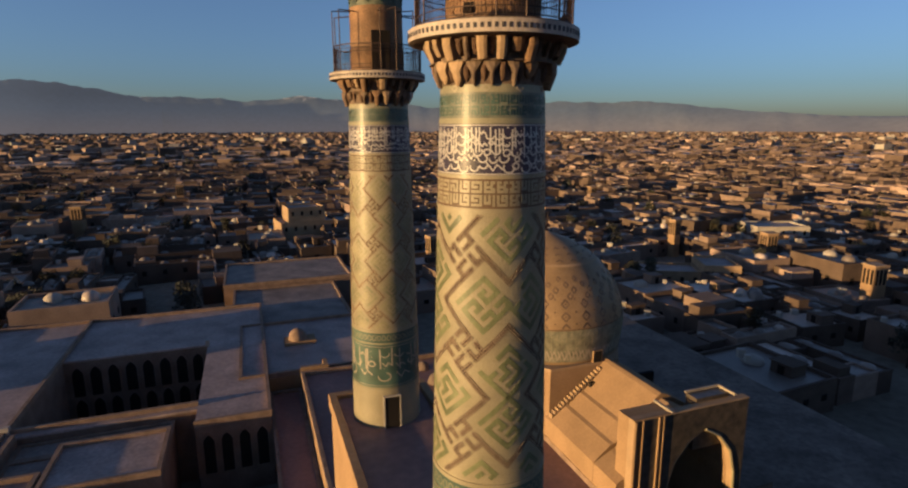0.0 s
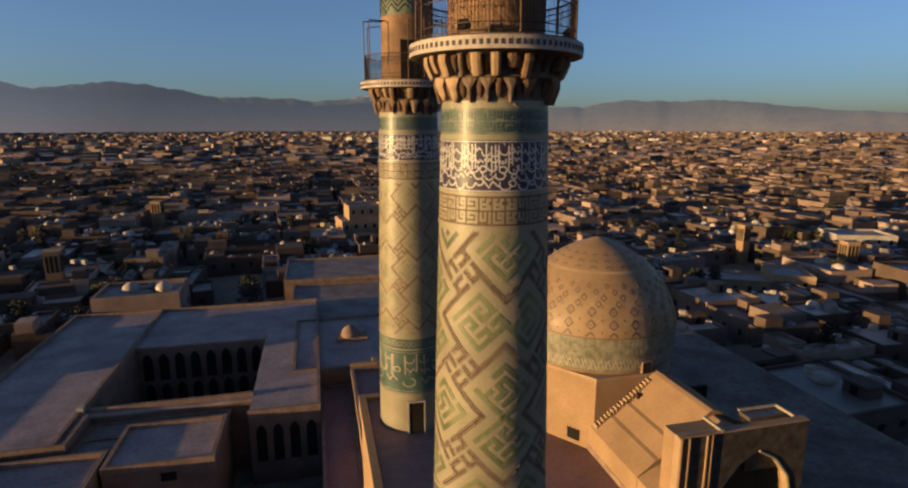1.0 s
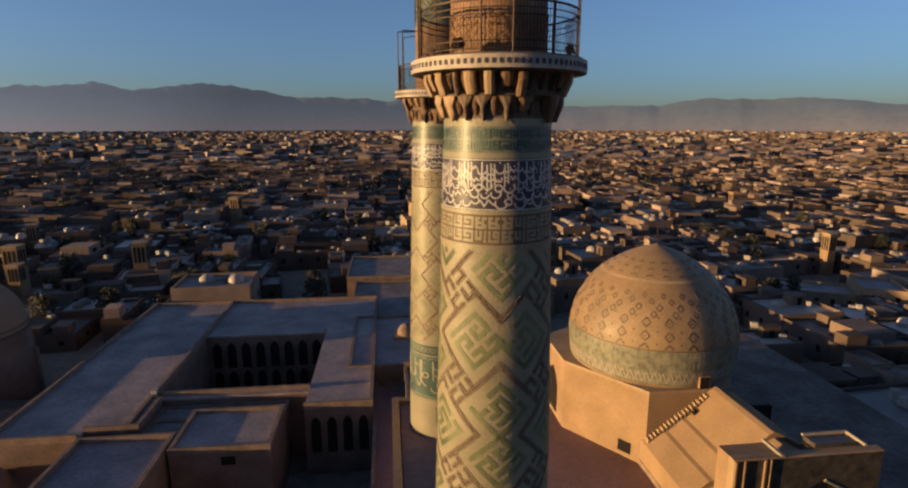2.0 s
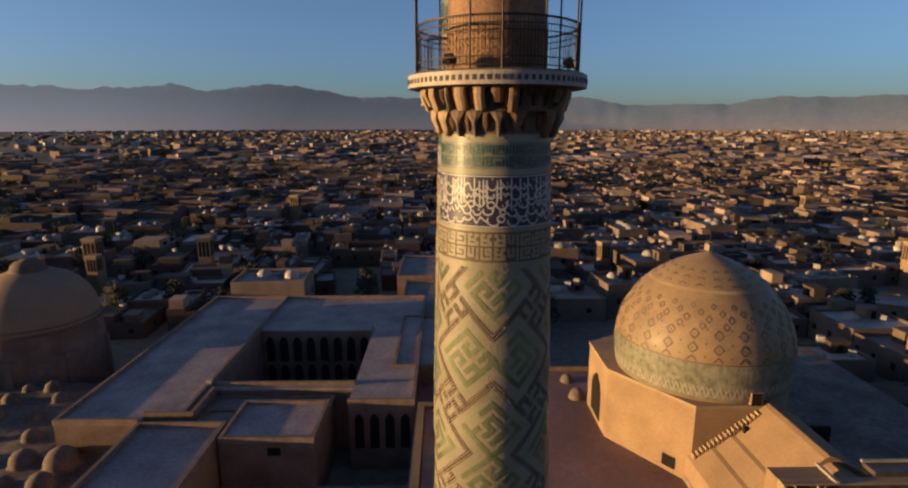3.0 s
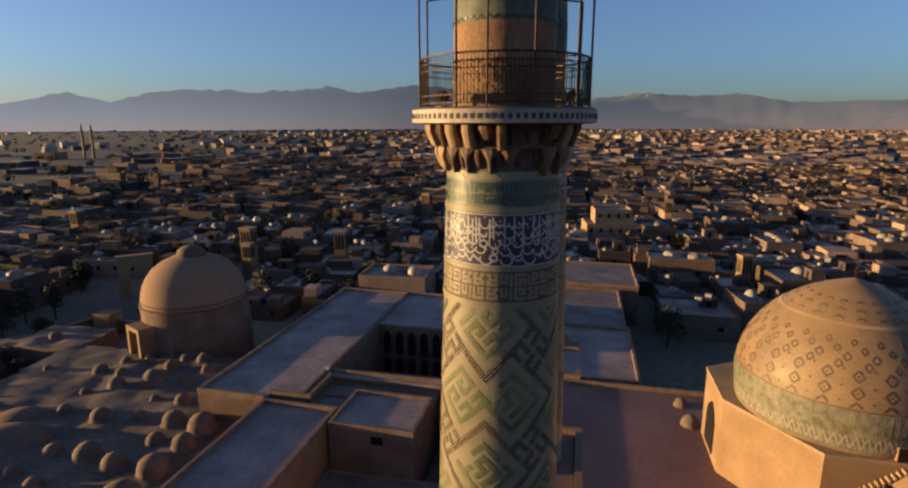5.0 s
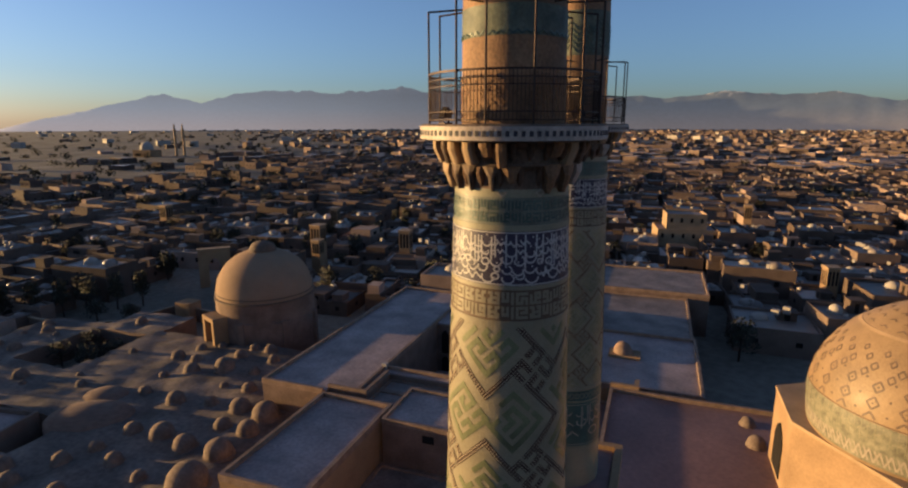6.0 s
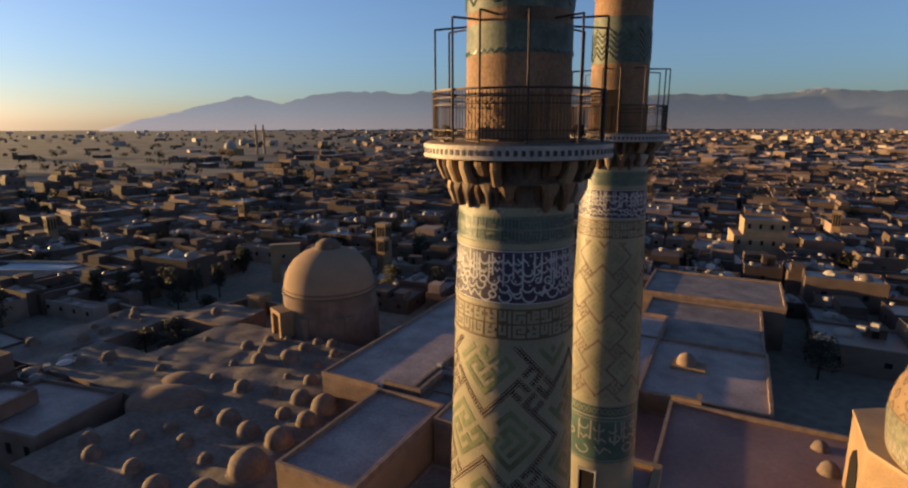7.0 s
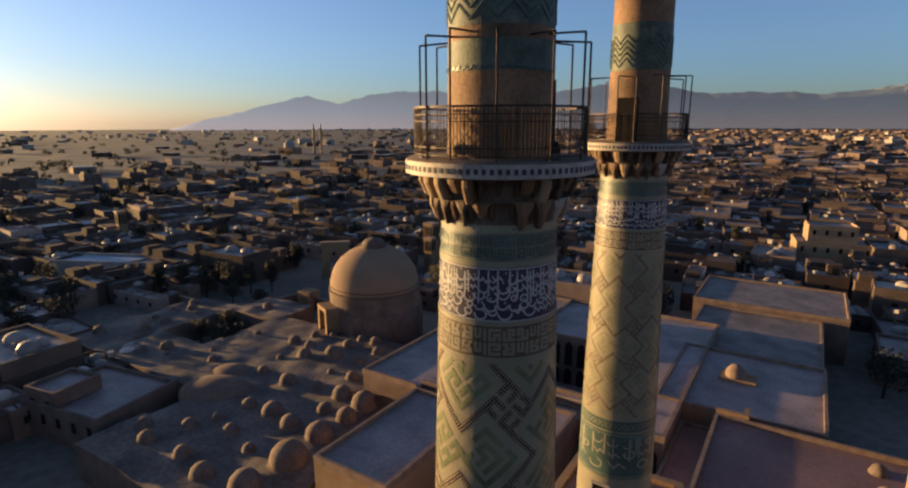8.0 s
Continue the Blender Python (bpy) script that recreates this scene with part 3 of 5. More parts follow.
    upper = part("upper_shaft", Geo().lathe([(1.085 - 0.0085 * (z - 43.2), z) for z in np.linspace(43.2, 51.0, 20)] + [(0.95, 51.0), (0.7, 51.5), (0.3, 51.9), (0.02, 52.1)], 64), UPPER, th, "narrower plain orange-brown upper shaft", True, low)
    g = Geo()
    for row in range(16):
        z = 43.24 + 0.058 * row
        for k in range(54):
            if (k + row) % 3 == 0:
                continue
            a0, a1 = (2 * math.pi * (k + (row % 2) * 0.5 + f) / 54 for f in (0.06, 0.94))
            vs = [(rr * math.cos(t), rr * math.sin(t), zz) for rr in (1.08, 1.097 + 0.008 * ((k * 7 + row) % 3 == 0)) for zz in (z, z + 0.045) for t in (a0, a1)]
            g.add(vs, [(4, 5, 7, 6), (0, 1, 5, 4), (2, 6, 7, 3), (0, 4, 6, 2), (1, 3, 7, 5)])
    tagged(part("brick_relief", g, UPPER, upper, "woven relief of small bricks"), kind="stuff")
    for z0, z1, mt, lb in top_bands:
        r = lambda z: 1.085 - 0.0085 * (z - 43.2)
        part("tile_band", Geo().lathe([(r(z0) - 0.02, z0), (r(z0) + 0.008, z0), (r(z1) + 0.008, z1), (r(z1) - 0.02, z1)], 64), mt, upper, lb, True)
        tall = z1 - z0 > 0.8
        n = 12 if tall else 40
        levels = [z0 + 0.1 + 0.2 * k for k in range(int((z1 - z0 - 0.42) / 0.2))] if tall else [z0 + 0.02]
        rise = 0.3 if tall else 0.07
        g = Geo()
        for lv in levels:
            for k in range(2 * n):
                for f in range(2):
                    t0, t1 = (k + 0.5 * f) / (2 * n), (k + 0.5 * f + 0.5) / (2 * n)
                    h0, h1 = (lv + rise * (0.5 * f if k % 2 == 0 else 1 - 0.5 * f), lv + rise * (0.5 * f + 0.5 if k % 2 == 0 else 0.5 - 0.5 * f))
                    p = [((r(h) + 0.006) * math.cos(2 * math.pi * t), (r(h) + 0.006) * math.sin(2 * math.pi * t), h) for t, h in ((t0, h0), (t1, h1))]
                    g.tube(*p, 0.03 if tall else 0.02, 4)
        tagged(part("zigzag", g, PALEGREEN if mt is TEAL and tall else TEAL, upper, "zigzag tile lines"), kind="stuff")
    d = part("balcony_door", Geo().box(0.95, 1.13, -0.37, 0.37, 43.22, 44.75), DARK, upper, "open doorway filled with painted shade", False, pose(0, 0, 0, 0, 0, door_turn - turn))
    return th


minaret(0, 0, -95.2, 60, ((44.85, 45.42, OLIVE, "olive-green tile band"), (45.66, 47.6, OLIVE, "green zigzag tile band")), "buff brick minaret with green tile lattice and an iron-railed balcony", LATTICE[0])
minaret(-0.19, 11.33, 91.4, -94, ((45.7, 47.3, OLIVE, "olive-green tile band"), (48.2, 49.2, PALEGREEN, "green tile band")), "second buff brick minaret with tiled bands and a dark balcony door", LATTICE[1])

def floodlight(angle, r, tilt):
    """A small lamp housing on a bracket, standing on the near balcony and pointing outwards."""
    a = radians(angle)
    th = thing("floodlight", MOSQUE @ pose(r * math.cos(a), r * math.sin(a), 43.2, 0, 0, angle), "small dark floodlight standing on the balcony floor", "floodlight", "floodlights on the balcony")
    part("base", Geo().box(-0.09, 0.09, -0.12, 0.12, 0, 0.03), IRON, th)
    for y in (-0.12, 0.12):
        part("bracket", Geo().box(-0.015, 0.015, y - 0.01, y + 0.01, 0.03, 0.24), IRON, th)
    hood = pose(0, 0, 0.21, 0, tilt, 0)
    part("housing", Geo().extrude_y([(-0.1, -0.06), (0.06, -0.11), (0.06, 0.11), (-0.1, 0.06)], -0.11, 0.11), IRON, th, "dark metal housing", False, hood)
    part("lens", Geo().box(0.06, 0.07, -0.1, 0.1, -0.1, 0.1), DARK, th, "dark glass front", False, hood)


for angle, r, tilt in ((228, 1.6, -25), (336, 1.6, -20)):
    floodlight(angle, r, tilt)

# ---- entrance portal under the minarets ----
portal = thing("portal", MOSQUE, "tall buff brick entrance portal carrying both minarets", "portal")
arch = [(-2.2, 0), (-2.2, 13), (-1.8, 16.5), (-1.0, 19), (0, 20.3), (1.0, 19), (1.8, 16.5), (2.2, 13), (2.2, 0)]
part("wall", Geo().box(-2.5, 2.2, -2.4, 2.6, 0, 27.4).box(-2.5, 2.2, 8.8, 13.6, 0, 27.4).box(-2.5, 2.2, 2.6, 8.8, 20, 27.4), PLASTER, portal, "buff brick piers and lintel")
part("roof", Geo().box(-2.2, 1.9, -2.1, 13.3, 27.4, 27.9), REDROOF, portal, "reddish clay roof")
part("parapet", Geo().frame_box(-2.6, 2.3, -2.5, 13.7, 27.4, 28.1, 0.35), PLASTER, portal)
part("niche_back", Geo().box(1.2, 2.1, 2.6, 8.8, 0, 20), PLASTER, portal)


# ---- flat-roofed wings of the mosque ----
def wing(name, rects, z, label, roof=ROOF, parapet=0.55, w=0.35, skip=(), wall=PLASTER):
    """Rectangles (x0, x1, y0, y1) under one flat roof; a low parapet runs round each but on its skipped sides."""
    th = thing(name, MOSQUE, label, "building")
    for k, (x0, x1, y0, y1) in enumerate(rects):
        part("wall", Geo().box(x0, x1, y0, y1, 0, z - 0.25), wall, th)
        part("roof", Geo().box(x0, x1, y0, y1, z - 0.25, z), roof, th, "flat mud roof")
        sides = {"s": (x0 - 0.05, x1 + 0.05, y0 - 0.05, y0 + w), "n": (x0 - 0.05, x1 + 0.05, y1 - w, y1 + 0.05), "w": (x0 - 0.05, x0 + w, y0 + w, y1 - w), "e": (x1 - w, x1 + 0.05, y0 + w, y1 - w)}
        for s, (a, b, c, d) in sides.items():
            if (k, s) not in skip and s not in skip:
                part("parapet", Geo().box(a, b, c, d, z - 0.2, z + parapet), CAP, th, "mud-plastered parapet")
    return th


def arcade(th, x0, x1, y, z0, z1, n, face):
    """Pointed arch openings as near-black slabs, their shade in the colour, along a wall that faces -y (face -1) or +y
    (face 1).
    """
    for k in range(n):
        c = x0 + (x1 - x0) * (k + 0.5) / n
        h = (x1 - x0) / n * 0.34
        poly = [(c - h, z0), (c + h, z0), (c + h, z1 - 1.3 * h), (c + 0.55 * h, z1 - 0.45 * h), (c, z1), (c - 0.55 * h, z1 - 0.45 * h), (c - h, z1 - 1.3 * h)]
        part("arch_opening", Geo().extrude_y(poly, y - 0.06, y + 0.06), DARK, th, "pointed arch opening filled with painted shade")
        ring = Geo()
        for (xa, za), (xb, zb) in zip(poly[1:], poly[2:] + poly[:1]):
            ring.tube((xa, y + face * 0.05, za), (xb, y + face * 0.05, zb), 0.09, 4)
        part("arch_moulding", ring, AGEDSHADE, th)


main = wing("prayer_hall_wing", [(-0.9, 21.5, -30, 57.8)], 9.4, "flat dark-roofed mosque wing with a plastered parapet", REDROOF)
wing("side_passage", [(-4.9, -1.0, -30, 59.5)], 6.6, "low reddish roof passage beside the mosque wing", REDROOF, 0.35)
wing("north_wing", [(-8.5, 10.5, 60.2, 81.0)], 8.8, "flat grey roof wing behind the mosque", ROOF, 0.45)
wing("middle_wing", [(-10.0, 10.4, 81.2, 108.0)], 7.6, "lower dark flat roof wing", OLDROOF, 0.35, wall=AGEDSHADE)
wing("north_annex", [(-12.0, 14.5, 108.3, 128.0)], 8.6, "flat grey roof annex with low parapets", OLDROOF, 0.4, wall=AGEDSHADE)
jog = thing("stepped_parapet", MOSQUE, "small stepped parapet at a roof corner", "parapet")
part("wall", Geo().box(-0.9, 2.6, 57.9, 58.5, 0, 10.4).box(2.0, 2.6, 58.5, 60.1, 0, 10.4), PLASTER, jog)

# court walls take the darker brick, their shade painted in
court = wing("courtyard_building", [(-45.6, -36.15, 45.4, 92), (-36.15, -31.65, 46.9, 92), (-31.65, -13.05, 74.6, 92), (-13.05, -5.0, 49.7, 92), (-31.65, -13.05, 53.7, 54.9), (-31.65, -30.5, 46.9, 53.7)], 9.0,
             "flat-roofed building round a sunken arcaded courtyard", ROOF, 0.5, skip=((0, "e"), (1, "w"), (2, "w"), (2, "e"), (3, "w"), (4, "e"), (4, "w"), (4, "s"), (2, "s"), (5, "w"), (5, "n")), wall=AGEDSHADE)
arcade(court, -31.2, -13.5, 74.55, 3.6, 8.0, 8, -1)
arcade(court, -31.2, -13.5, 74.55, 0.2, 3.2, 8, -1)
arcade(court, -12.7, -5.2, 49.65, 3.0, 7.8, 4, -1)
part("courtyard_floor", Geo().box(-31.6, -13.1, 55.0, 74.5, 0.0, 0.15), ROOF, court)
part("corner_block", Geo().box(-32.0, -31.3, 54.2, 54.9, 9.0, 9.95), PALE, court, "small pale corner block")
part("corner_block", Geo().box(-13.3, -12.8, 73.9, 74.5, 9.0, 9.9), PALE, court, "small pale corner block")
box = wing("roof_pavilion", [(-25.6, -15.4, 41.7, 50.1)], 8.9, "square flat-roofed block with a buff parapet", ROOF, 0.4, wall=AGEDSHADE)
part("window", Geo().box(-20.4, -19.0, 41.6, 41.75, 7.2, 8.1), DARK, box, "small window in painted shade")
wing("west_hall", [(-35.9, -26.0, 26.6, 45.2)], 8.7, "long flat grey roof hall with buff parapets", ROOF, 0.6)
wing("notch_roof", [(-30.4, -15.5, 50.3, 53.6), (-30.4, -25.8, 45.4, 50.2)], 7.9, "small lower roof between the halls", OLDROOF, 0.2, wall=AGEDSHADE)
wing("lower_hall", [(-25.8, -5.0, 22.0, 41.5)], 3.2, "low roof between the halls", OLDROOF, 0.3, wall=AGEDSHADE)

# east of the court the darker bazaar mud paints in the mosque's shadow
wing("east_wing", [(40.0, 58.0, -40, 72)], 6.6, "long low flat-roofed wing east of the court", BAZAAR, 0.4, skip=("n", "e", "s", "w"), wall=AGEDSHADE)
wing("south_wing", [(22.0, 39.8, -40, -24)], 6.6, "low flat-roofed wing closing the court", ROOF, 0.4)
wing("dome_side_wing", [(35.4, 39.8, 22, 60)], 7.5, "flat-roofed side wing beside the dome", BAZAAR, 0.4, skip=("n", "e", "s", "w"), wall=AGEDSHADE)

# roof lantern on the north wing
lan = thing("roof_lantern", MOSQUE @ pose(-0.2, 71.6, 8.8), "small plastered roof lantern dome on a kerb", "roof dome")
part("base", Geo().box(-2.0, 2.6, -1.4, 1.4, 0, 0.5), PLASTER, lan)
part("dome", Geo().lathe([(1.35, 0.5), (1.35, 0.9), (1.2, 1.4), (0.85, 1.85), (0.4, 2.1), (0.02, 2.2)], 24), CAP, lan, "plaster cap", True)


# ---- main dome over its octagonal chamber ----
CX, CY = 25.5, 41.8
chamber = thing("dome_chamber", MOSQUE, "ochre-tiled mosque dome on a buff octagonal chamber", "dome")
octo = [(15.8, 41.2), (21.5, 33.2), (29.5, 33.2), (35.2, 41.2), (35.2, 48.6), (30.5, 51.5), (20.5, 51.5), (15.8, 48.6)]
part("wall", Geo().prism(octo, 0, 16.9), PLASTER, chamber, "buff plastered octagon walls")
part("ledge", Geo().prism([(CX + (x - CX) * 1.008, CY + (y - CY) * 1.008) for x, y in octo], 16.9, 17.2), BRICK, chamber, "brick ledge")
part("arch_opening", Geo().extrude_x([(43.3, 10), (46.7, 10), (46.7, 13.2), (46.1, 14.3), (45, 15), (43.9, 14.3), (43.3, 13.2)], 15.7, 15.9), DARK, chamber, "arched niche in painted shade")
DOME = [(8.35, 17.2), (8.42, 17.4), (8.5, 18.0), (8.62, 19.2), (8.68, 20.2), (8.6, 21.2), (8.35, 22.4), (7.85, 23.7), (7.1, 25.0), (6.1, 26.25), (4.9, 27.3), (3.6, 28.15), (2.3, 28.8), (1.1, 29.25), (0.35, 29.5), (0.02, 29.6)]
shell = part("dome", Geo().lathe(DOME, 96, CX, CY), DOMETILE, chamber, "ochre tiled dome shell", True)


def dome_r(z):
    for (r0, z0), (r1, z1) in zip(DOME, DOME[1:]):
        if z0 <= z <= z1:
            return r0 + (r1 - r0) * (z - z0) / (z1 - z0)
    return 0.02


def on_dome(a, z, off):
    e = 0.02
    slope = (dome_r(min(z + e, 29.6)) - dome_r(max(z - e, 17.2))) / (2 * e)
    k = 1 / math.hypot(1, slope)
    r = dome_r(z) + off * k
    return (CX + r * math.cos(a), CY + r * math.sin(a), z - off * slope * k)


def dome_strip(g, p, q, w, off=0.025):
    """A raised tile strip on the dome between two (angle, z) points."""
    n = 3
    for i in range(n):
        a = [p[k] + (q[k] - p[k]) * i / n for k in (0, 1)]
        b = [p[k] + (q[k] - p[k]) * (i + 1) / n for k in (0, 1)]
        r = max(dome_r(a[1]), 0.5)
        d = Vector(((b[0] - a[0]) * r, b[1] - a[1])).normalized() * w / 2
        ds, dz = -d.y / r, d.x
        c = [(a[0] + ds, a[1] + dz), (a[0] - ds, a[1] - dz), (b[0] - ds, b[1] - dz), (b[0] + ds, b[1] + dz)]
        vs = [on_dome(t, z, off) for t, z in c] + [on_dome(t, z, -0.02) for t, z in c]
        g.add(vs, [(0, 1, 2, 3)] + [(i2, 4 + i2, 4 + (i2 + 1) % 4, (i2 + 1) % 4) for i2 in range(4)])


def dome_band(z0, z1, off, mt, label):
    prof = [(dome_r(z0) - 0.03, z0)] + [(dome_r(z) + off, z) for z in np.linspace(z0, z1, 6)] + [(dome_r(z1) - 0.03, z1)]
    return part("tile_band", Geo().lathe(prof, 96, CX, CY), mt, chamber, label, True)


dome_band(19.1, 20.9, 0.012, DOMEGREEN, "dull green tile band")
dome_band(17.5, 19.1, 0.012, DOMEGREEN, "dull green tile band under white zigzags")
dome_band(20.95, 21.03, 0.03, BANDBROWN, "thin dark brown line")
dome_band(26.75, 26.95, 0.06, BRICK, "thin raised brick ring")
g = Geo()
for k in range(72):
    a0, a1, a2 = (2 * math.pi * (k + f) / 72 for f in (0, 0.5, 1))
    dome_strip(g, (a0, 17.7), (a1, 18.75), 0.13)
    dome_strip(g, (a1, 18.75), (a2, 17.7), 0.13)
    dome_strip(g, (a0, 18.75), (a1, 17.7), 0.1)
tagged(part("zigzag", g, STONE, chamber, "white interlaced zigzag tiles"), kind="stuff")
g = Geo()
for k in range(110):
    a = 2 * math.pi * k / 110
    dome_strip(g, (a, 19.25), (a, 20.75), 0.06)
    dome_strip(g, (a, 19.5 + 0.3 * (k % 4)), (a + 0.04, 19.5 + 0.3 * (k % 4)), 0.07)
    dome_strip(g, (a + 0.02, 19.7 + 0.25 * (k % 3)), (a + 0.045, 20.0 + 0.2 * (k % 3)), 0.05)
tagged(part("lettering", g, PALEGREEN, chamber, "square lettering in pale green tile"), kind="stuff")
rows = ((21.15, 0.46, 0, 0.13), (22.3, 0.46, 0, 0.13), (23.5, 0.42, 0, 0.12), (24.2, 0.3, 0.3, 0.1), (24.75, 0.3, 0.55, 0.1), (25.25, 0.25, 0.15, 0.09), (25.75, 0.22, 0.75, 0.08))
NR = 24
for z, h, shift, w in rows:
    for k in range(NR):
        a = 2 * math.pi * (k + shift) / NR
        g = Geo()
        wa = h / max(dome_r(z), 1) * 0.95
        pts = [(a, z - h), (a + wa, z), (a, z + h), (a - wa, z)]
        if z < 21.5:
            dome_strip(g, pts[3], pts[2], 0.15)
            dome_strip(g, pts[1], pts[2], 0.15)
        else:
            for p, q in zip(pts, pts[1:] + pts[:1]):
                dome_strip(g, p, q, w)
            if z < 24:
                dome_strip(g, (a - 0.008, z), (a + 0.008, z), 0.13)
        part("diamond_tile", g, PATTERN, shell)
        if z < 24:
            g = Geo()
            dome_strip(g, (a + math.pi / NR - 0.01, z + 0.45), (a + math.pi / NR + 0.01, z + 0.45), 0.14)
            part("dot_tile", g, PATTERN, shell)
for z in (27.2, 27.7, 28.2):
    g = Geo()
    for k in range(20):
        a = 2 * math.pi * k / 20
        dome_strip(g, (a, z), (a + 0.07, z + 0.13), 0.07)
        dome_strip(g, (a + 0.07, z + 0.13), (a + 0.14, z), 0.07)
    tagged(part("cap_zigzag", g, PATTERN, shell, "faint brown zigzag ring"), kind="stuff")
part("finial", Geo().tube((CX, CY, 29.5), (CX, CY, 31.6), 0.04).lathe([(0.02, 30.2), (0.16, 30.35), (0.02, 30.5)], 12, CX, CY), IRON, chamber, "thin iron finial")
part("vent_window", Geo().extrude_y([(-0.7, 9.9), (0.7, 9.9), (0.7, 11.1), (-0.7, 11.1)], -0.05, 0.05), DARK, chamber, "grilled vent in painted shade", False, pose(20.2, 35.0, 0, 0, 0, -54.5))
hut = part("door_hood", Geo().box(CX + 0.95, CX + 2.05, CY - 8.65, CY - 7.6, 17.2, 18.4), PLASTER, chamber, "small roof door hood")
part("door", Geo().box(CX + 0.98, CX + 1.9, CY - 8.71, CY - 8.64, 17.2, 18.36), DARK, hut, "opening in painted shade")

# ---- vaulted iwan in front of the dome ----
iwan = thing("iwan", MOSQUE, "buff brick vaulted iwan with a tall arched front", "iwan")
AX = 29.4
half = [(3.8, 0.0), (3.8, 8.5), (3.6, 11.0), (3.0, 13.2), (1.6, 14.9), (0.0, 15.8)]
west = [(21.2, 0), (21.2, 12.0), (22.9, 13.3), (23.3, 13.42), (24.6, 14.5), (25.0, 14.62), (27.7, 17.2), (28.1, 17.4)]
east = [(35.0, 0), (35.0, 12.2), (31.0, 15.9), (28.5, 17.3), (28.1, 17.4)]


def vault_half(outer, side, sink):
    """One half of the hollow vault in section: outer slope, then back down along the arch."""
    inner = [(AX + side * x, z) for x, z in reversed(half)]
    return [(x, z - sink * (z > 12.5)) for x, z in outer] + inner


for y0, y1, sink in ((24.9, 33.9, 0.0), (21.6, 24.85, 0.45)):
    g = Geo().extrude_y(vault_half(west, -1, sink), y0, y1).extrude_y(list(reversed(vault_half(east, 1, sink))), y0, y1)
    part("vault", g, PLASTER, iwan, "stepped buff vault roof")
for k in range(17):
    x = 21.5 + k * 0.34
    z = 12.1 + (x - 21.2) * 0.76
    part("step", Geo().box(x - 0.085, x + 0.085, 32.5, 33.15, z - 1.2, z + 0.3), BRICK, iwan)


def front_half(edge, top, grow):
    """Half of the arched front, from its outer edge to the arch, under one level top."""
    side = -1 if edge < AX else 1
    curve = [(AX + side * (x + grow), z + grow) for x, z in half[1:-1]] + [(AX, half[-1][1] + grow)]
    poly = [(edge, 0), (AX + side * (half[0][0] + grow), 0)] + curve + [(AX, top), (edge, top)]
    return poly if side < 0 else list(reversed(poly))


part("front", Geo().extrude_y(front_half(22.0, 17.95, 0), 20.8, 21.55).extrude_y(front_half(34.0, 17.95, 0), 20.8, 21.55), BRICK, iwan, "arched brick front wall")
for edge in (22.06, 33.94):
    part("tile_facing", Geo().extrude_y(front_half(edge, 17.86, 0.12), 20.755, 20.805), MOSAIC, iwan, "brown mosaic tile facing darkened with painted shade")
part("pier", Geo().box(22.0, 25.75, 21.56, 22.9, 12.0, 17.9), PLASTER, iwan, "deep buff pier behind the front")
part("coping", Geo().box(25.6, 25.85, 20.75, 23.0, 17.96, 18.16), STONE, iwan, "worn pale coping along the pier")
part("coping", Geo().box(21.9, 25.58, 20.74, 20.98, 17.96, 18.04), PLASTER, iwan, "thin worn coping of the front")
# block gets the same dark colour so that its sides look shaded
block = part("roof_block", Geo().box(28.9, 32.5, 21.56, 22.8, 13.5, 18.3), MOSAIC, iwan, "block over the arch darkened with painted shade")
part("rim", Geo().box(28.8, 32.6, 22.72, 22.9, 18.3, 18.5).box(32.4, 32.6, 20.9, 22.72, 18.3, 18.5), STONE, block, "thin pale rim")
# a pale strip on one side draws the sunlit edge of the arch
g = Geo()
span = [(AX + x, z) for x, z in reversed(half)]
for (xa, za), (xb, zb) in zip(span, span[1:5]):
    g.tube((xa, 20.76, za), (xb, 20.76, zb), 0.12, 6)
part("arch_moulding", g, SHAFT, iwan, "yellow-buff strip painting the sunlit edge of the arch")
for x0, x1 in ((22.0, 22.14), (22.7, 22.8), (24.3, 24.42), (24.75, 24.83)):
    part("pilaster", Geo().box(x0, x1, 20.6, 20.75, 0, 17.9), PLASTER, iwan)
# inner wall coloured near-black in place of the shade inside the vault
part("back_wall", Geo().box(25.5, 33.3, 32.0, 32.4, 0, 15.6), DARK, iwan, "interior wall with its shade painted in")

# ---- domed shrine to the west ----
shrine = thing("domed_shrine", MOSQUE @ pose(-65.5, 71.7, 0), "plain buff dome on a brick drum with an arched porch", "shrine")
# base and drum get the darker brick: painted shade below the dome
part("base", Geo().lathe([(9.6, 0), (9.6, 8.6), (9.2, 8.8)], 8, phase=0.2), AGEDSHADE, shrine, "plain eight-sided base")
part("drum", Geo().lathe([(8.9, 8.6), (8.9, 12.1), (8.6, 12.3)], 48), AGEDSHADE, shrine, "round brick drum, brown with painted shade", True)
part("dome", Geo().lathe([(8.7, 12.3), (8.72, 13.0), (8.62, 13.9), (8.3, 15.2), (7.65, 16.6), (6.6, 18.0), (5.2, 19.1), (3.5, 19.9), (1.9, 20.3), (1.6, 20.4)], 64), DOMEPLASTER, shrine, "plain plastered dome", True)
part("lantern", Geo().lathe([(2.5, 20.1), (2.5, 20.5), (2.3, 20.55), (2.2, 21.0), (1.7, 21.5), (0.8, 21.85), (0.02, 22.0)], 24), WORN, shrine, "small brown brick lantern cap", True)
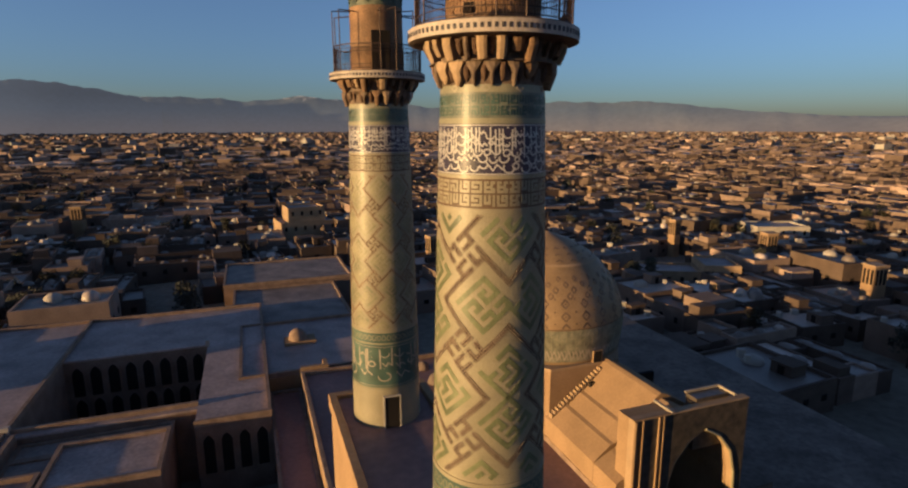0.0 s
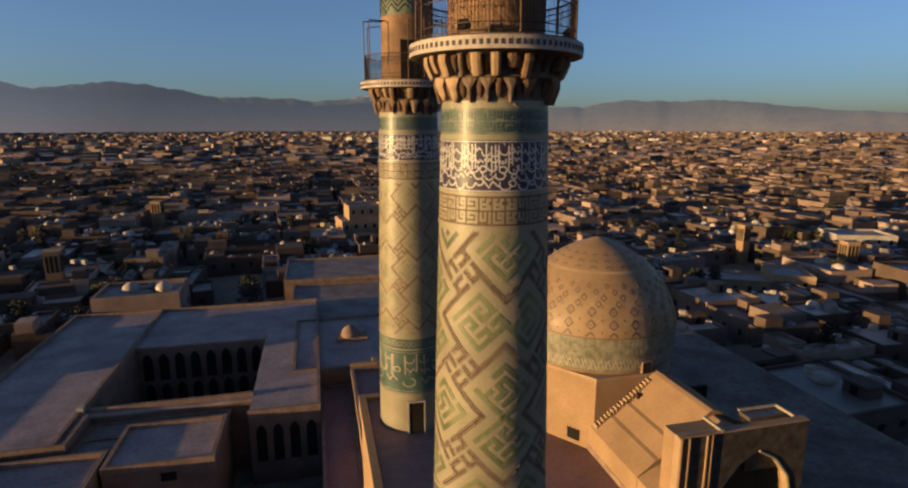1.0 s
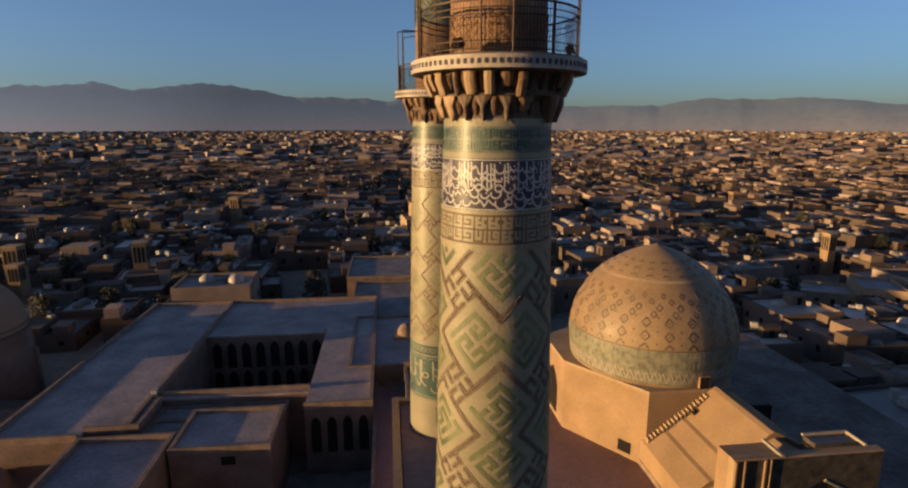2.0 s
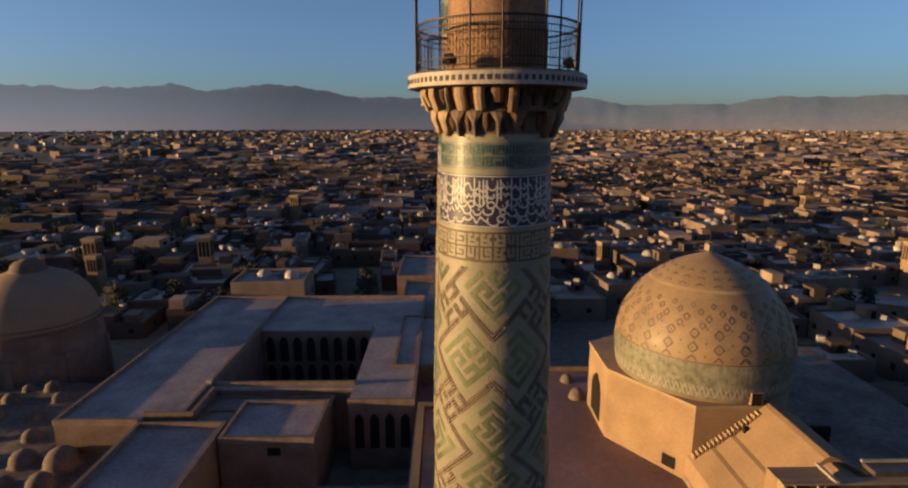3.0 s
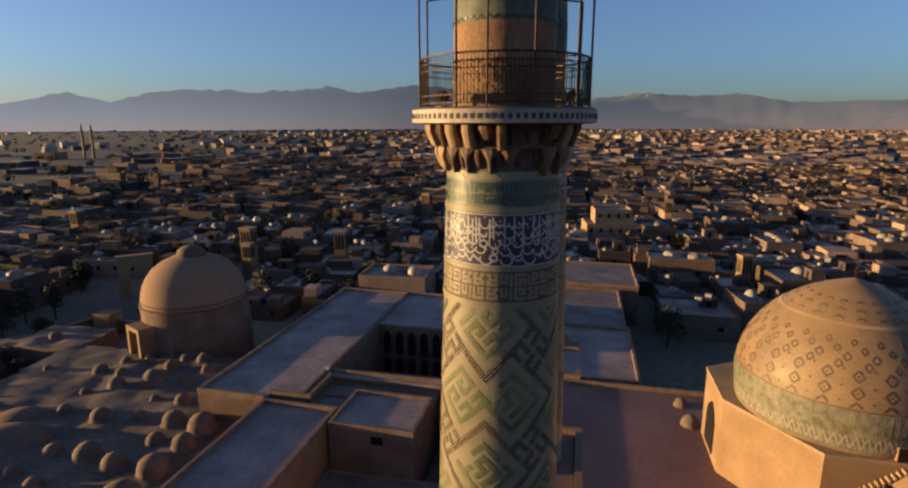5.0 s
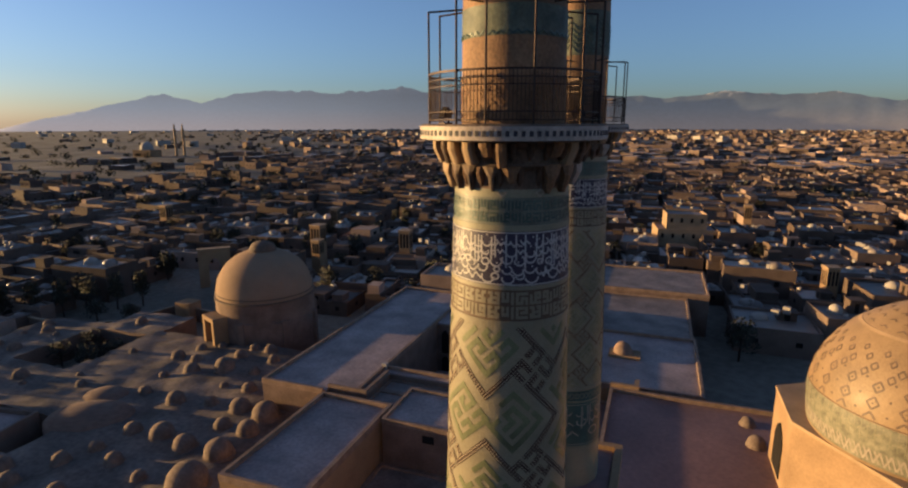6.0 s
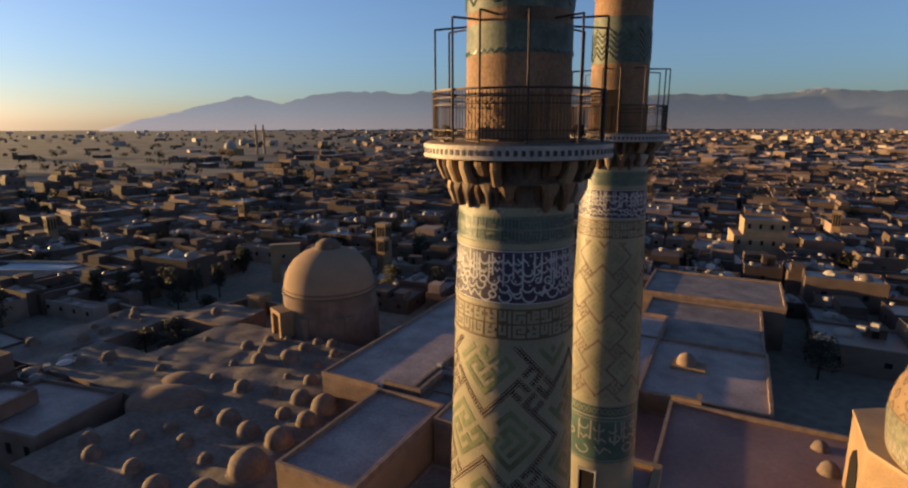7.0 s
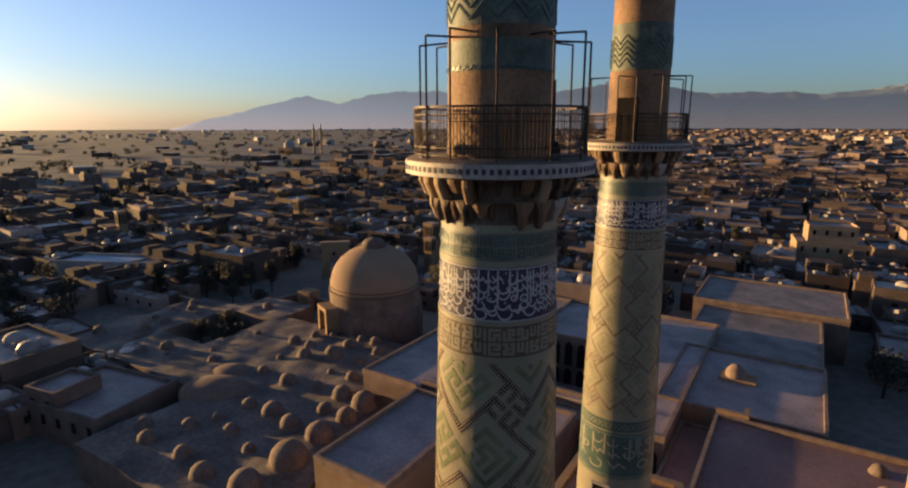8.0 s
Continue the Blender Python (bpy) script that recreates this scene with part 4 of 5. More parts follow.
part("moulding", Geo().lathe([(8.8, 11.9), (9.08, 12.0), (9.08, 12.2), (8.6, 12.3)], 64), WORN, shrine, "dome base moulding", True)
for k in range(8):
    th = 2 * math.pi * (k + 0.5) / 8 + 0.2
    m = pose(0, 0, 0, 0, 0, math.degrees(th))
    x = 9.6 * math.cos(math.pi / 8)
    part("blind_arch", Geo().extrude_x([(-2.0, 3.0), (2.0, 3.0), (2.0, 6.2), (1.2, 7.4), (0, 8.0), (-1.2, 7.4), (-2.0, 6.2)], x - 0.03, x + 0.06), DARK if k == 4 else AGEDSHADE, shrine, "pointed blind arch", False, m)
part("moulding", Geo().lathe([(8.6, 12.75), (8.86, 12.82), (8.86, 12.98), (8.6, 13.05)], 64), WORN, shrine, "second dome moulding", True)
for k in range(8):
    th = 2 * math.pi * k / 8 + 0.2
    part("pilaster", Geo().box(9.2, 9.85, -0.45, 0.45, 0, 8.9), AGEDSHADE, shrine, "corner pilaster", False, pose(0, 0, 0, 0, 0, math.degrees(th)))
porch = part("porch", Geo().box(8.4, 11.2, -2.3, -1.5, 0, 9.0).box(8.4, 11.2, 1.5, 2.3, 0, 9.0).box(8.4, 11.2, -2.3, 2.3, 9.0, 9.8), PLASTER, shrine, "small arched porch", False, pose(0, 0, 0, 0, 0, 245))
part("niche", Geo().extrude_x([(-1.5, 0), (1.5, 0), (1.5, 6.4), (0.9, 7.8), (0, 8.5), (-0.9, 7.8), (-1.5, 6.4)], 9.3, 9.45), BRICK, porch, "sunlit pointed niche")


# ---- roof domes of the bazaar west of the halls ----
BAZAAR_DOMES = ((-43.6, 43.2, 1.7), (-48.0, 43.5, 1.4), (-43.3, 39.3, 1.25), (-47.2, 39.3, 1.1), (-52.7, 35.0, 1.4), (-48.0, 33.9, 1.35), (-57.2, 34.7, 1.1), (-43.0, 34.0, 1.6),
                (-41.9, 28.2, 2.1), (-48.3, 27.7, 0.8), (-53.6, 29.0, 0.95), (-59.1, 53.0, 1.5), (-54.2, 58.6, 0.9), (-60.3, 58.0, 1.0), (-57.2, 61.8, 1.0), (-50.4, 53.6, 0.8), (-51.0, 48.9, 1.0),
                (-42.4, 22.6, 1.7), (-48.6, 21.6, 1.3), (-54.0, 22.6, 1.0), (-59.5, 27.0, 1.0), (-64.8, 24.0, 1.1), (-53.5, 43.9, 0.9), (-58.4, 42.6, 1.2))
CREASE = radians(31)


def bazaar_z(x, y):
    """Height of the patched, rolling mud roof: long vaults, low swells round the domes, and a slow fall to the west."""
    z = 5.0 + 0.02 * min(0.0, x + 62) + 0.24 * noise.noise((x / 9, y / 7, 3.1)) + 0.16 * noise.noise((x / 3.4, y / 3.1, 7.7)) + 0.1 * noise.noise((x / 1.6, y / 1.7, 2.2))
    u = (x * math.cos(CREASE) + y * math.sin(CREASE)) / 6.3
    z += 0.16 * (abs(math.sin(math.pi * u)) - 0.6) * max(0.0, min(1.0, (-46 - x) / 12))
    for a, b, r in BAZAAR_DOMES:
        q = ((x - a) ** 2 + (y - b) ** 2) / (1.9 * r) ** 2
        if q < 4:
            z += 0.22 * r * math.exp(-q)
    return z


def on_bazaar(x, y):
    """The ground plan of the bazaar and of the older roofs round the small sunken garden."""
    x += 0.8 * noise.noise((x / 8, y / 8, 1.3))
    y += 0.8 * noise.noise((x / 8, y / 8, 9.2))
    if -98 < x < -84.5 and 46 < y < 61:
        return False
    return (-68 < x < -46.9 and 17 < y < 64) or (-68 < x < -36.7 and 17 < y < 46) or (-112 < x <= -68 and 34 < y < 64) or (-98 < x < -84 and 60 < y < 72)


STEP = 0.9
bazaar = thing("bazaar", MOSQUE, "rolling grey mud roof of the old bazaar", "building")
top, skirt, court, at = Geo(), Geo(), Geo(), {}
cells = {(i, j) for i in range(-126, -39) for j in range(14, 82) if on_bazaar((i + 0.5) * STEP, (j + 0.5) * STEP)}


def corner(i, j):
    if (i, j) not in at:
        at[i, j] = len(top.v)
        top.v.append((i * STEP, j * STEP, bazaar_z(i * STEP, j * STEP)))
    return at[i, j]


for i, j in sorted(cells):
    q = (corner(i, j), corner(i + 1, j), corner(i + 1, j + 1), corner(i, j + 1))
    top.f.append(q)
    for (di, dj), (a, b) in (((0, -1), (0, 1)), ((1, 0), (1, 2)), ((0, 1), (2, 3)), ((-1, 0), (3, 0))):
        if (i + di, j + dj) not in cells:
            (xa, ya, za), (xb, yb, zb) = top.v[q[a]], top.v[q[b]]
            (court if -100 < xa < -83 and 44 < ya < 63 and i > -111 else skirt).add([(xa, ya, 0), (xb, yb, 0), (xb, yb, zb), (xa, ya, za)], [(0, 1, 2, 3)])
part("roof", top, BAZAAR, bazaar, "rolling patched mud roof", True)
part("wall", skirt, AGEDSHADE, bazaar, "rough mud-brick outer walls")
part("court_wall", court, AGEDSHADE, bazaar, "mud-brick walls round the sunken garden")


def roof_dome(x, y, r, k, z=5.0):
    th = thing("roof_dome", MOSQUE @ pose(x, y, z, 0, 0, k * 37), "low mud-plastered roof dome", "roof dome", "roof domes over the bazaar")
    part("drum", Geo().lathe([(r * 1.16, -0.5), (r * 1.12, 0.1), (r, 0.22)], 16), BAZAARCAP, th, "", True)
    cap = Geo().lathe([(r, 0.18), (r * 0.97, r * 0.4), (r * 0.86, r * 0.74), (r * 0.64, r * 1.0), (r * 0.34, r * 1.16), (r * 0.12, r * 1.2), (0.02, r * 1.21)], 20)
    cap.v = [(a * (1 + 0.08 * noise.noise((a, b, k * 3.7))), b * (1 + 0.08 * noise.noise((b, a, k * 2.3))), c * (1 + 0.06 * noise.noise((a, c, k * 1.9)))) for a, b, c in cap.v]
    part("cap", cap, BAZAARCAP, th, "rounded plaster cap", True)
    return th


rnd = random.Random(4)
k = 0
for x, y, r in BAZAAR_DOMES:
    roof_dome(x, y, r * 1.05, k, bazaar_z(x, y) - 0.1)
    k += 1
for x, y, rx, ry, turn, h in ((-66.0, 35.6, 5.8, 3.9, 25, 2.2), (-69.8, 41.0, 3.5, 2.8, 10, 1.5)):
    hump = thing("roof_vault", MOSQUE @ pose(x, y, bazaar_z(x, y) - 0.5, 0, 0, turn) @ Matrix.Diagonal((rx, ry, h / 1.5, 1)), "broad low mud vault swelling from the bazaar roof", "roof vault")
    part("shell", Geo().lathe([(1.0, -0.25), (0.97, 0.4), (0.85, 0.85), (0.6, 1.25), (0.3, 1.45), (0.01, 1.5)], 28), AGEDSHADE, hump, "", True)

# smaller domes strewn over the older roofs
taken = []
for i in range(170):
    x, y = rnd.uniform(-110, -47), rnd.uniform(19, 68)
    r = rnd.uniform(0.5, 1.25)
    near = BAZAAR_DOMES + ((-66.0, 35.6, 5), (-69.8, 41.0, 2.5), *taken)
    if all(on_bazaar(x + a, y + b) for a in (-2, 2) for b in (-2, 2)) and all(math.hypot(x - a, y - b) > 2.4 + c for a, b, c in near):
        roof_dome(x, y, r, k, bazaar_z(x, y) - 0.08)
        taken.append((x, y, r))
        k += 1


roof_dome(14.6, 54.5, 0.8, 1, 9.4)
roof_dome(14.9, 50.0, 0.95, 2, 9.4)


# ---- houses of the old town ----
def house_geo(w, d, h):
    """Walls with a raised parapet, and the sunk roof."""
    t, p = 0.35, 0.7
    walls = Geo().frame_box(-w / 2, w / 2, -d / 2, d / 2, 0, h + p, t)
    return walls, Geo().box(-w / 2 + t, w / 2 - t, -d / 2 + t, d / 2 - t, h - 0.3, h)


def house(w, d, h, style, seed):
    rnd = random.Random(seed)
    th = thing("house", pose(0, 0, 0), "flat-roofed mud-brick house with low parapets", "house", "houses of the old town")
    walls, roof = house_geo(w, d, h)
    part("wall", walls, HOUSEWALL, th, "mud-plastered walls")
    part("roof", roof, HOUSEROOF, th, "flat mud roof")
    # windows are near-black slabs: the shade of the rooms is in their colour
    for s in (-1, 1):
        n = max(1, int(w / 4))
        for i in range(n):
            x = -w / 2 + w * (i + 0.5) / n + rnd.uniform(-0.4, 0.4)
            win = part("window", Geo().box(x - 0.5, x + 0.5, s * d / 2 - 0.05, s * d / 2 + 0.05, h * 0.45, h * 0.45 + 1.3), DARK, th, "window opening in painted shade")
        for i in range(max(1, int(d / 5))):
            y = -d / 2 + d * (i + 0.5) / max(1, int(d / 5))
            part("window", Geo().box(s * w / 2 - 0.05, s * w / 2 + 0.05, y - 0.5, y + 0.5, h * 0.45, h * 0.45 + 1.3), DARK, th, "window opening in painted shade")
    if style % 2 == 0:
        x, y = w * 0.2, -d * 0.18
        part("stair_head", Geo().box(x - 1.4, x + 1.4, y - 1.5, y + 1.5, h, h + 2.3).box(x - 1.6, x + 1.6, y - 1.7, y + 1.7, h + 2.3, h + 2.5), HOUSEWALL, th, "small roof stair hut")
        part("door", Geo().box(x - 1.46, x - 1.36, y - 0.45, y + 0.45, h, h + 1.9), DARK, th)
    if style % 3 == 0:
        part("upper_room", Geo().box(-w * 0.48, -w * 0.05, -d * 0.48, d * 0.2, h, h + 2.9), HOUSEWALL, th, "upper storey room")
        part("window", Geo().box(-w * 0.35, -w * 0.2, -d * 0.49, -d * 0.47, h + 0.9, h + 2.0), DARK, th)
    if style % 3 == 1:
        part("roof_dome", Geo().lathe([(1.5, h), (1.5, h + 0.4), (1.3, h + 1.0), (0.8, h + 1.4), (0.02, h + 1.6)], 14, w * 0.1, d * 0.15), PALE, th, "small pale roof dome", True)
    if style % 2 == 1:
        for i in range(2 + style % 3):
            r = rnd.uniform(0.9, 1.5)
            part("roof_dome", Geo().lathe([(r, h - 0.02), (r * 0.97, h + 0.45 * r), (r * 0.75, h + 0.85 * r), (r * 0.4, h + 1.08 * r), (0.02, h + 1.15 * r)], 14, w * rnd.uniform(-0.3, 0.3), d * rnd.uniform(-0.3, 0.3)), HOUSEROOF, th, "low mud roof dome", True)
    if style % 4 == 2:
        part("water_tank", Geo().tube((-w * 0.3, d * 0.3, h), (-w * 0.3, d * 0.3, h + 1.3), 0.55, 12), PALE, th, "pale water tank")
    return th


def court_house(w, d, h, seed):
    """A house round an open court: four ranges of unequal height, a deep arch on the sunny side and low vaults on the roofs."""
    rnd = random.Random(seed)
    th = thing("house", pose(0, 0, 0), "mud-brick house round an open courtyard with vaulted roofs", "house", "houses of the old town")
    a, b = w * 0.24, d * 0.22
    for x0, x1, y0, y1, up in ((-w / 2, w / 2, b, d / 2, 0.9), (-w / 2, w / 2, -d / 2, -b, 0.0), (-w / 2, -a, -b + 0.02, b - 0.02, 0.4), (a, w / 2, -b + 0.02, b - 0.02, -0.3)):
        z = h + up
        part("wall", Geo().frame_box(x0, x1, y0, y1, 0, z + 0.55, 0.35), HOUSEWALL, th, "mud-plastered walls")
        part("roof", Geo().box(x0 + 0.35, x1 - 0.35, y0 + 0.35, y1 - 0.35, z - 0.3, z), HOUSEROOF, th, "flat mud roof")
        n = max(1, int((x1 - x0) / 4.2))
        for i in range(n):
            x, y = x0 + (x1 - x0) * (i + 0.5) / n, (y0 + y1) / 2
            r = min(1.5, (y1 - y0) * 0.3) * rnd.uniform(0.75, 1.0)
            if rnd.random() < 0.65:
                part("roof_dome", Geo().lathe([(r, z - 0.05), (r * 0.96, z + 0.3 * r), (r * 0.78, z + 0.62 * r), (r * 0.42, z + 0.84 * r), (0.02, z + 0.92 * r)], 14, x, y), HOUSEROOF, th, "low mud roof dome", True)
            for yy in ((y0,) if y0 < -b - 0.5 else (y1,) if y1 > b + 0.5 else ()):
                part("window", Geo().box(x - 0.45, x + 0.45, yy - 0.04, yy + 0.04, h * 0.5, h * 0.5 + 1.2), DARK, th, "window opening in painted shade")
    part("arch_opening", Geo().extrude_y([(-1.5, 0.3), (1.5, 0.3), (1.5, h - 1.6), (0.9, h - 0.7), (0, h - 0.2), (-0.9, h - 0.7), (-1.5, h - 1.6)], b - 0.05, b + 0.05), DARK, th, "pointed arch towards the court in painted shade")
    part("upper_room", Geo().box(-w * 0.46, -w * 0.2, b + 0.5, d / 2 - 0.5, h + 0.9, h + 3.4), HOUSEWALL, th, "small roof room")
    return th


HEIGHTS = (4.2, 4.6, 5.2, 4.0, 6.4, 4.4, 5.0, 7.2)
kinds = [house(w, d, h, i, 20 + i) for i, (w, d, h) in enumerate(((11, 9, 4.2), (14, 10, 4.6), (9, 9, 5.2), (16, 8, 4.0), (12, 13, 6.4), (8, 12, 4.4), (18, 11, 5.0), (10, 14, 7.2)))]
kinds += [court_house(w, d, h, 60 + i) for i, (w, d, h) in enumerate(((15, 13, 4.6), (13, 14, 5.2), (17, 12, 4.3)))]


SPECIAL = [MOSQUE @ Vector((a, b, 0)) for a, b in ((-108, 104), (-93, 131), (14, 197), (101, 101), (166, 130), (-78, 25), (-165, 70), (-88, 92))]


def in_complex(x, y):
    if any(math.hypot(p.x - x, p.y - y) < 13 for p in SPECIAL):
        return True
    v = MOSQUE.inverted() @ Vector((x, y, 0))
    return (-70 < v.x < 62 and -42 < v.y < 96) or (60 < v.x < 92 and -42 < v.y < 40) or (-124 < v.x < -69 and 38 < v.y < 92) or (-15 < v.x < 17 and v.y < 130 and v.y > 0)


def built_up(x, y):
    """The share of ground with houses: the town thins out towards the open plain in the west."""
    r, az = math.hypot(x, y), math.degrees(math.atan2(-x, y))
    west = max(0.0, min(1.0, (az - 40) / 26)) if az < 130 else 0.0
    return 1 - west * (0.6 * max(0.0, min(1.0, (r - 190) / 160)) + 0.37 * max(0.0, min(1.0, (r - 330) / 250)))


rnd = random.Random(8)
spots = []
for i in range(-44, 45):
    for j in range(-46, 47):
        a, b = i * 13.2 + rnd.uniform(-2.5, 2.5), j * 12.2 + rnd.uniform(-2.5, 2.5)
        turn = 24.2 + 12 * noise.noise((a / 130, b / 130, 0.5)) + rnd.choice((0, 90)) + rnd.uniform(-6, 6)
        p = MOSQUE @ Vector((a, b, 0))
        if in_complex(p.x, p.y) or rnd.random() > 0.88 * built_up(p.x, p.y):
            continue
        spots.append((p.x, p.y, turn, rnd.random()))
view = lambda s: (math.degrees(math.atan2(-s[0], s[1])) + 42) % 360 < 145
spots.sort(key=lambda s: math.hypot(s[0], s[1]) + (0 if view(s) else 4000))
for x, y, turn, f in spots[:288]:
    k = kinds[int(f * 10.99)]
    m = pose(x, y, 0, 0, 0, turn) @ Matrix.Diagonal((rnd.uniform(0.82, 1.2), rnd.uniform(0.82, 1.2), rnd.uniform(0.65, 1.1), 1))
    copy_thing(k, m)
for k in kinds:
    for o in list(k.children_recursive) + [k]:
        bpy.data.objects.remove(o)

# the rest of the town, too far to tell house from house
g = Geo()
dark = Geo()


flat = Geo()


COURT = lambda f: (f * 31) % 1 < 0.3


def far_house(g, dark, x, y, w, d, h, turn, fine, court=False, upper=0.0):
    """Walls go into g, the flat roof into flat and the windows into dark."""
    c, s = math.cos(radians(turn)), math.sin(radians(turn))
    place = lambda t: [(x + p[0] * c - p[1] * s, y + p[0] * s + p[1] * c, p[2]) for p in t.v]
    t = Geo().frame_box(-w / 2, w / 2, -d / 2, d / 2, 0, h + (0.7 if fine else 0.0), 0.4)
    g.add(place(t), t.f)
    rim = [(-w / 2 + 0.4, -d / 2 + 0.4, h - 0.1), (w / 2 - 0.4, -d / 2 + 0.4, h - 0.1), (w / 2 - 0.4, d / 2 - 0.4, h - 0.1), (-w / 2 + 0.4, d / 2 - 0.4, h - 0.1)]
    if court:
        a, b = w * 0.2, d * 0.18
        t = Geo().add(rim + [(-a, -b, h - 0.1), (a, -b, h - 0.1), (a, b, h - 0.1), (-a, b, h - 0.1)], [(0, 1, 5, 4), (1, 2, 6, 5), (2, 3, 7, 6), (3, 0, 4, 7)])
        well = Geo().frame_box(-a - 0.3, a + 0.3, -b - 0.3, b + 0.3, 0, h + 0.4, 0.3)
        g.add(place(well), well.f)
    else:
        t = Geo().add(rim, [(0, 1, 2, 3)])
    flat.add(place(t), t.f)
    if upper:
        t = Geo().box(-w * 0.44, -w * 0.24, -d * 0.44, d * 0.3, h - 0.1, h + 2.4) if upper < 0.5 else Geo().box(w * 0.24, w * 0.44, -d * 0.1, d * 0.42, h - 0.1, h + 1.9)
        g.add(place(t), t.f)
    # near-black window boxes on the walls, painted shade without any depth
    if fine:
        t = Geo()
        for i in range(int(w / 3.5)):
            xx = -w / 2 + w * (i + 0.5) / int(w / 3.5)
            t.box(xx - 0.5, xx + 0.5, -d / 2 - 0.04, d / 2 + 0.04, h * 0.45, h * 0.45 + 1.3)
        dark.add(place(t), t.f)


for x, y, turn, f in spots[288:]:
    far_house(g, dark, x, y, 9.5 + 8 * f, 9.5 + 6 * ((f * 7) % 1), 3.5 + 3.5 * ((f * 13) % 1), turn, True, COURT(f), (f * 57) % 1 if (f * 17) % 1 < 0.4 else 0.0)
for i in range(17000):
    r = 560 + 3500 * rnd.random() ** 1.25
    az = rnd.uniform(0, 2 * math.pi)
    big = rnd.random() < 0.04
    if rnd.random() > built_up(-r * math.sin(az), r * math.cos(az)):
        continue
    far_house(g, dark, -r * math.sin(az), r * math.cos(az), rnd.uniform(11, 27), rnd.uniform(10, 18), rnd.uniform(7, 12) if big else rnd.uniform(3.5, 7), rnd.uniform(0, 180), False)
# pale tanks, coolers and small caps on the roofs
pale = Geo()
for n, (x, y, turn, f) in enumerate(spots[:1500]):
    if int(f * 10.99) > 7 if n < 288 else COURT(f):
        continue
    h = HEIGHTS[int(f * 10.99)] if n < 288 else 3.5 + 3.5 * ((f * 13) % 1)
    for k in range(rnd.choice((0, 1, 2, 2))):
        a, b, w = x + rnd.uniform(-3, 3), y + rnd.uniform(-3, 3), rnd.uniform(0.35, 0.75)
        pale.box(a - w, a + w, b - w * 0.8, b + w * 0.8, h - 0.02, h + rnd.uniform(0.7, 1.4))
tagged(new("rooftop_units", mesh_of("rooftop_units", pale, PALE)), "small pale tanks and coolers on the house roofs", "rooftop units", kind="stuff")
blocks = Geo()
for i in range(170):
    r, az = 1100 + 2600 * rnd.random(), radians(rnd.uniform(-45, 100))
    far_house(blocks, dark, -r * math.sin(az), r * math.cos(az), rnd.uniform(12, 30), rnd.uniform(10, 18), rnd.uniform(6, 12), rnd.uniform(0, 180), False)
tagged(new("distant_blocks", mesh_of("distant_blocks", blocks, PALE)), "pale modern blocks near the horizon", "buildings", kind="stuff")
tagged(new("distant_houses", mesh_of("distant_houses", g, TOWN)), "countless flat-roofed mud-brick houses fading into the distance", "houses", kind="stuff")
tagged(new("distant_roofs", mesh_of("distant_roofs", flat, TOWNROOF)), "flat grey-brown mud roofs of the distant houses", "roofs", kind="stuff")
tagged(new("distant_windows", mesh_of("distant_windows", dark, DARK)), "window openings of the distant houses in painted shade", "windows", kind="stuff")


# ---- single buildings that stand out of the town ----
def shell_house(name, m, blocks, label, category="house", wall=PLASTER, roof=ROOF, windows=True):
    """Blocks (x0, x1, y0, y1, z0, z1), each with a rim, a sunk roof and dark windows on its long sides."""
    th = thing(name, m, label, category)
    for x0, x1, y0, y1, z0, z1 in blocks:
        part("wall", Geo().frame_box(x0, x1, y0, y1, z0, z1, 0.4), wall, th)
        part("roof", Geo().box(x0 + 0.4, x1 - 0.4, y0 + 0.4, y1 - 0.4, z1 - 0.9, z1 - 0.6), roof, th, "flat roof")
        if windows:
            n = max(1, int((x1 - x0) / 3.2))
            for k in range(n):
                x = x0 + (x1 - x0) * (k + 0.5) / n
                for y in (y0, y1):
                    win = part("window", Geo().box(x - 0.45, x + 0.45, y - 0.04, y + 0.04, z1 - 3.0, z1 - 1.5), DARK, th, "window opening in painted shade")
                    part("sill", Geo().box(x - 0.6, x + 0.6, y - 0.1, y + 0.1, z1 - 3.12, z1 - 3.0), wall, win)
    return th


shell_house("merchant_house", MOSQUE @ pose(14, 197, 0, 0, 0, 8), [(-11, 9, -7, 7, 0, 8.0), (-8, 5, -5, 5, 7.4, 13.0)], "tall two-storey ochre house above the low roofs", wall=BRICK)
shell_house("pavilion_house", MOSQUE @ pose(101, 101, 0, 0, 0, -28), [(-13, 3, -5, 5, 0, 4.6), (3.1, 12, -6, 6, 0, 6.6)], "ochre courtyard house with a raised pavilion", wall=BRICK)
shell_house("pale_villa", MOSQUE @ pose(166, 130, 0, 0, 0, -20), [(-9, 9, -6, 6, 0, 7.5)], "pale rendered square house with a parapet", wall=PALE)
shell_house("corner_house", MOSQUE @ pose(-80, 26, 0, 0, 0, 10), [(-8, 8, -6.5, 6.5, 0, 5.4), (-7.5, -1, -6, 1, 5.0, 7.2)], "low house with a grey roof beside the bazaar", wall=AGEDSHADE, roof=ROOF)
shell_house("long_shed", MOSQUE @ pose(-165, 70, 0, 0, 0, 25), [(-16, 16, -5, 5, 0, 5.6)], "long shed with a pale blue sheet roof", "shed", PALE, BLUEROOF, False)
gate = thing("arched_gate", MOSQUE @ pose(-108, 104, 0, 0, 0, 43), "small buff arched gateway standing above the roofs", "gate")
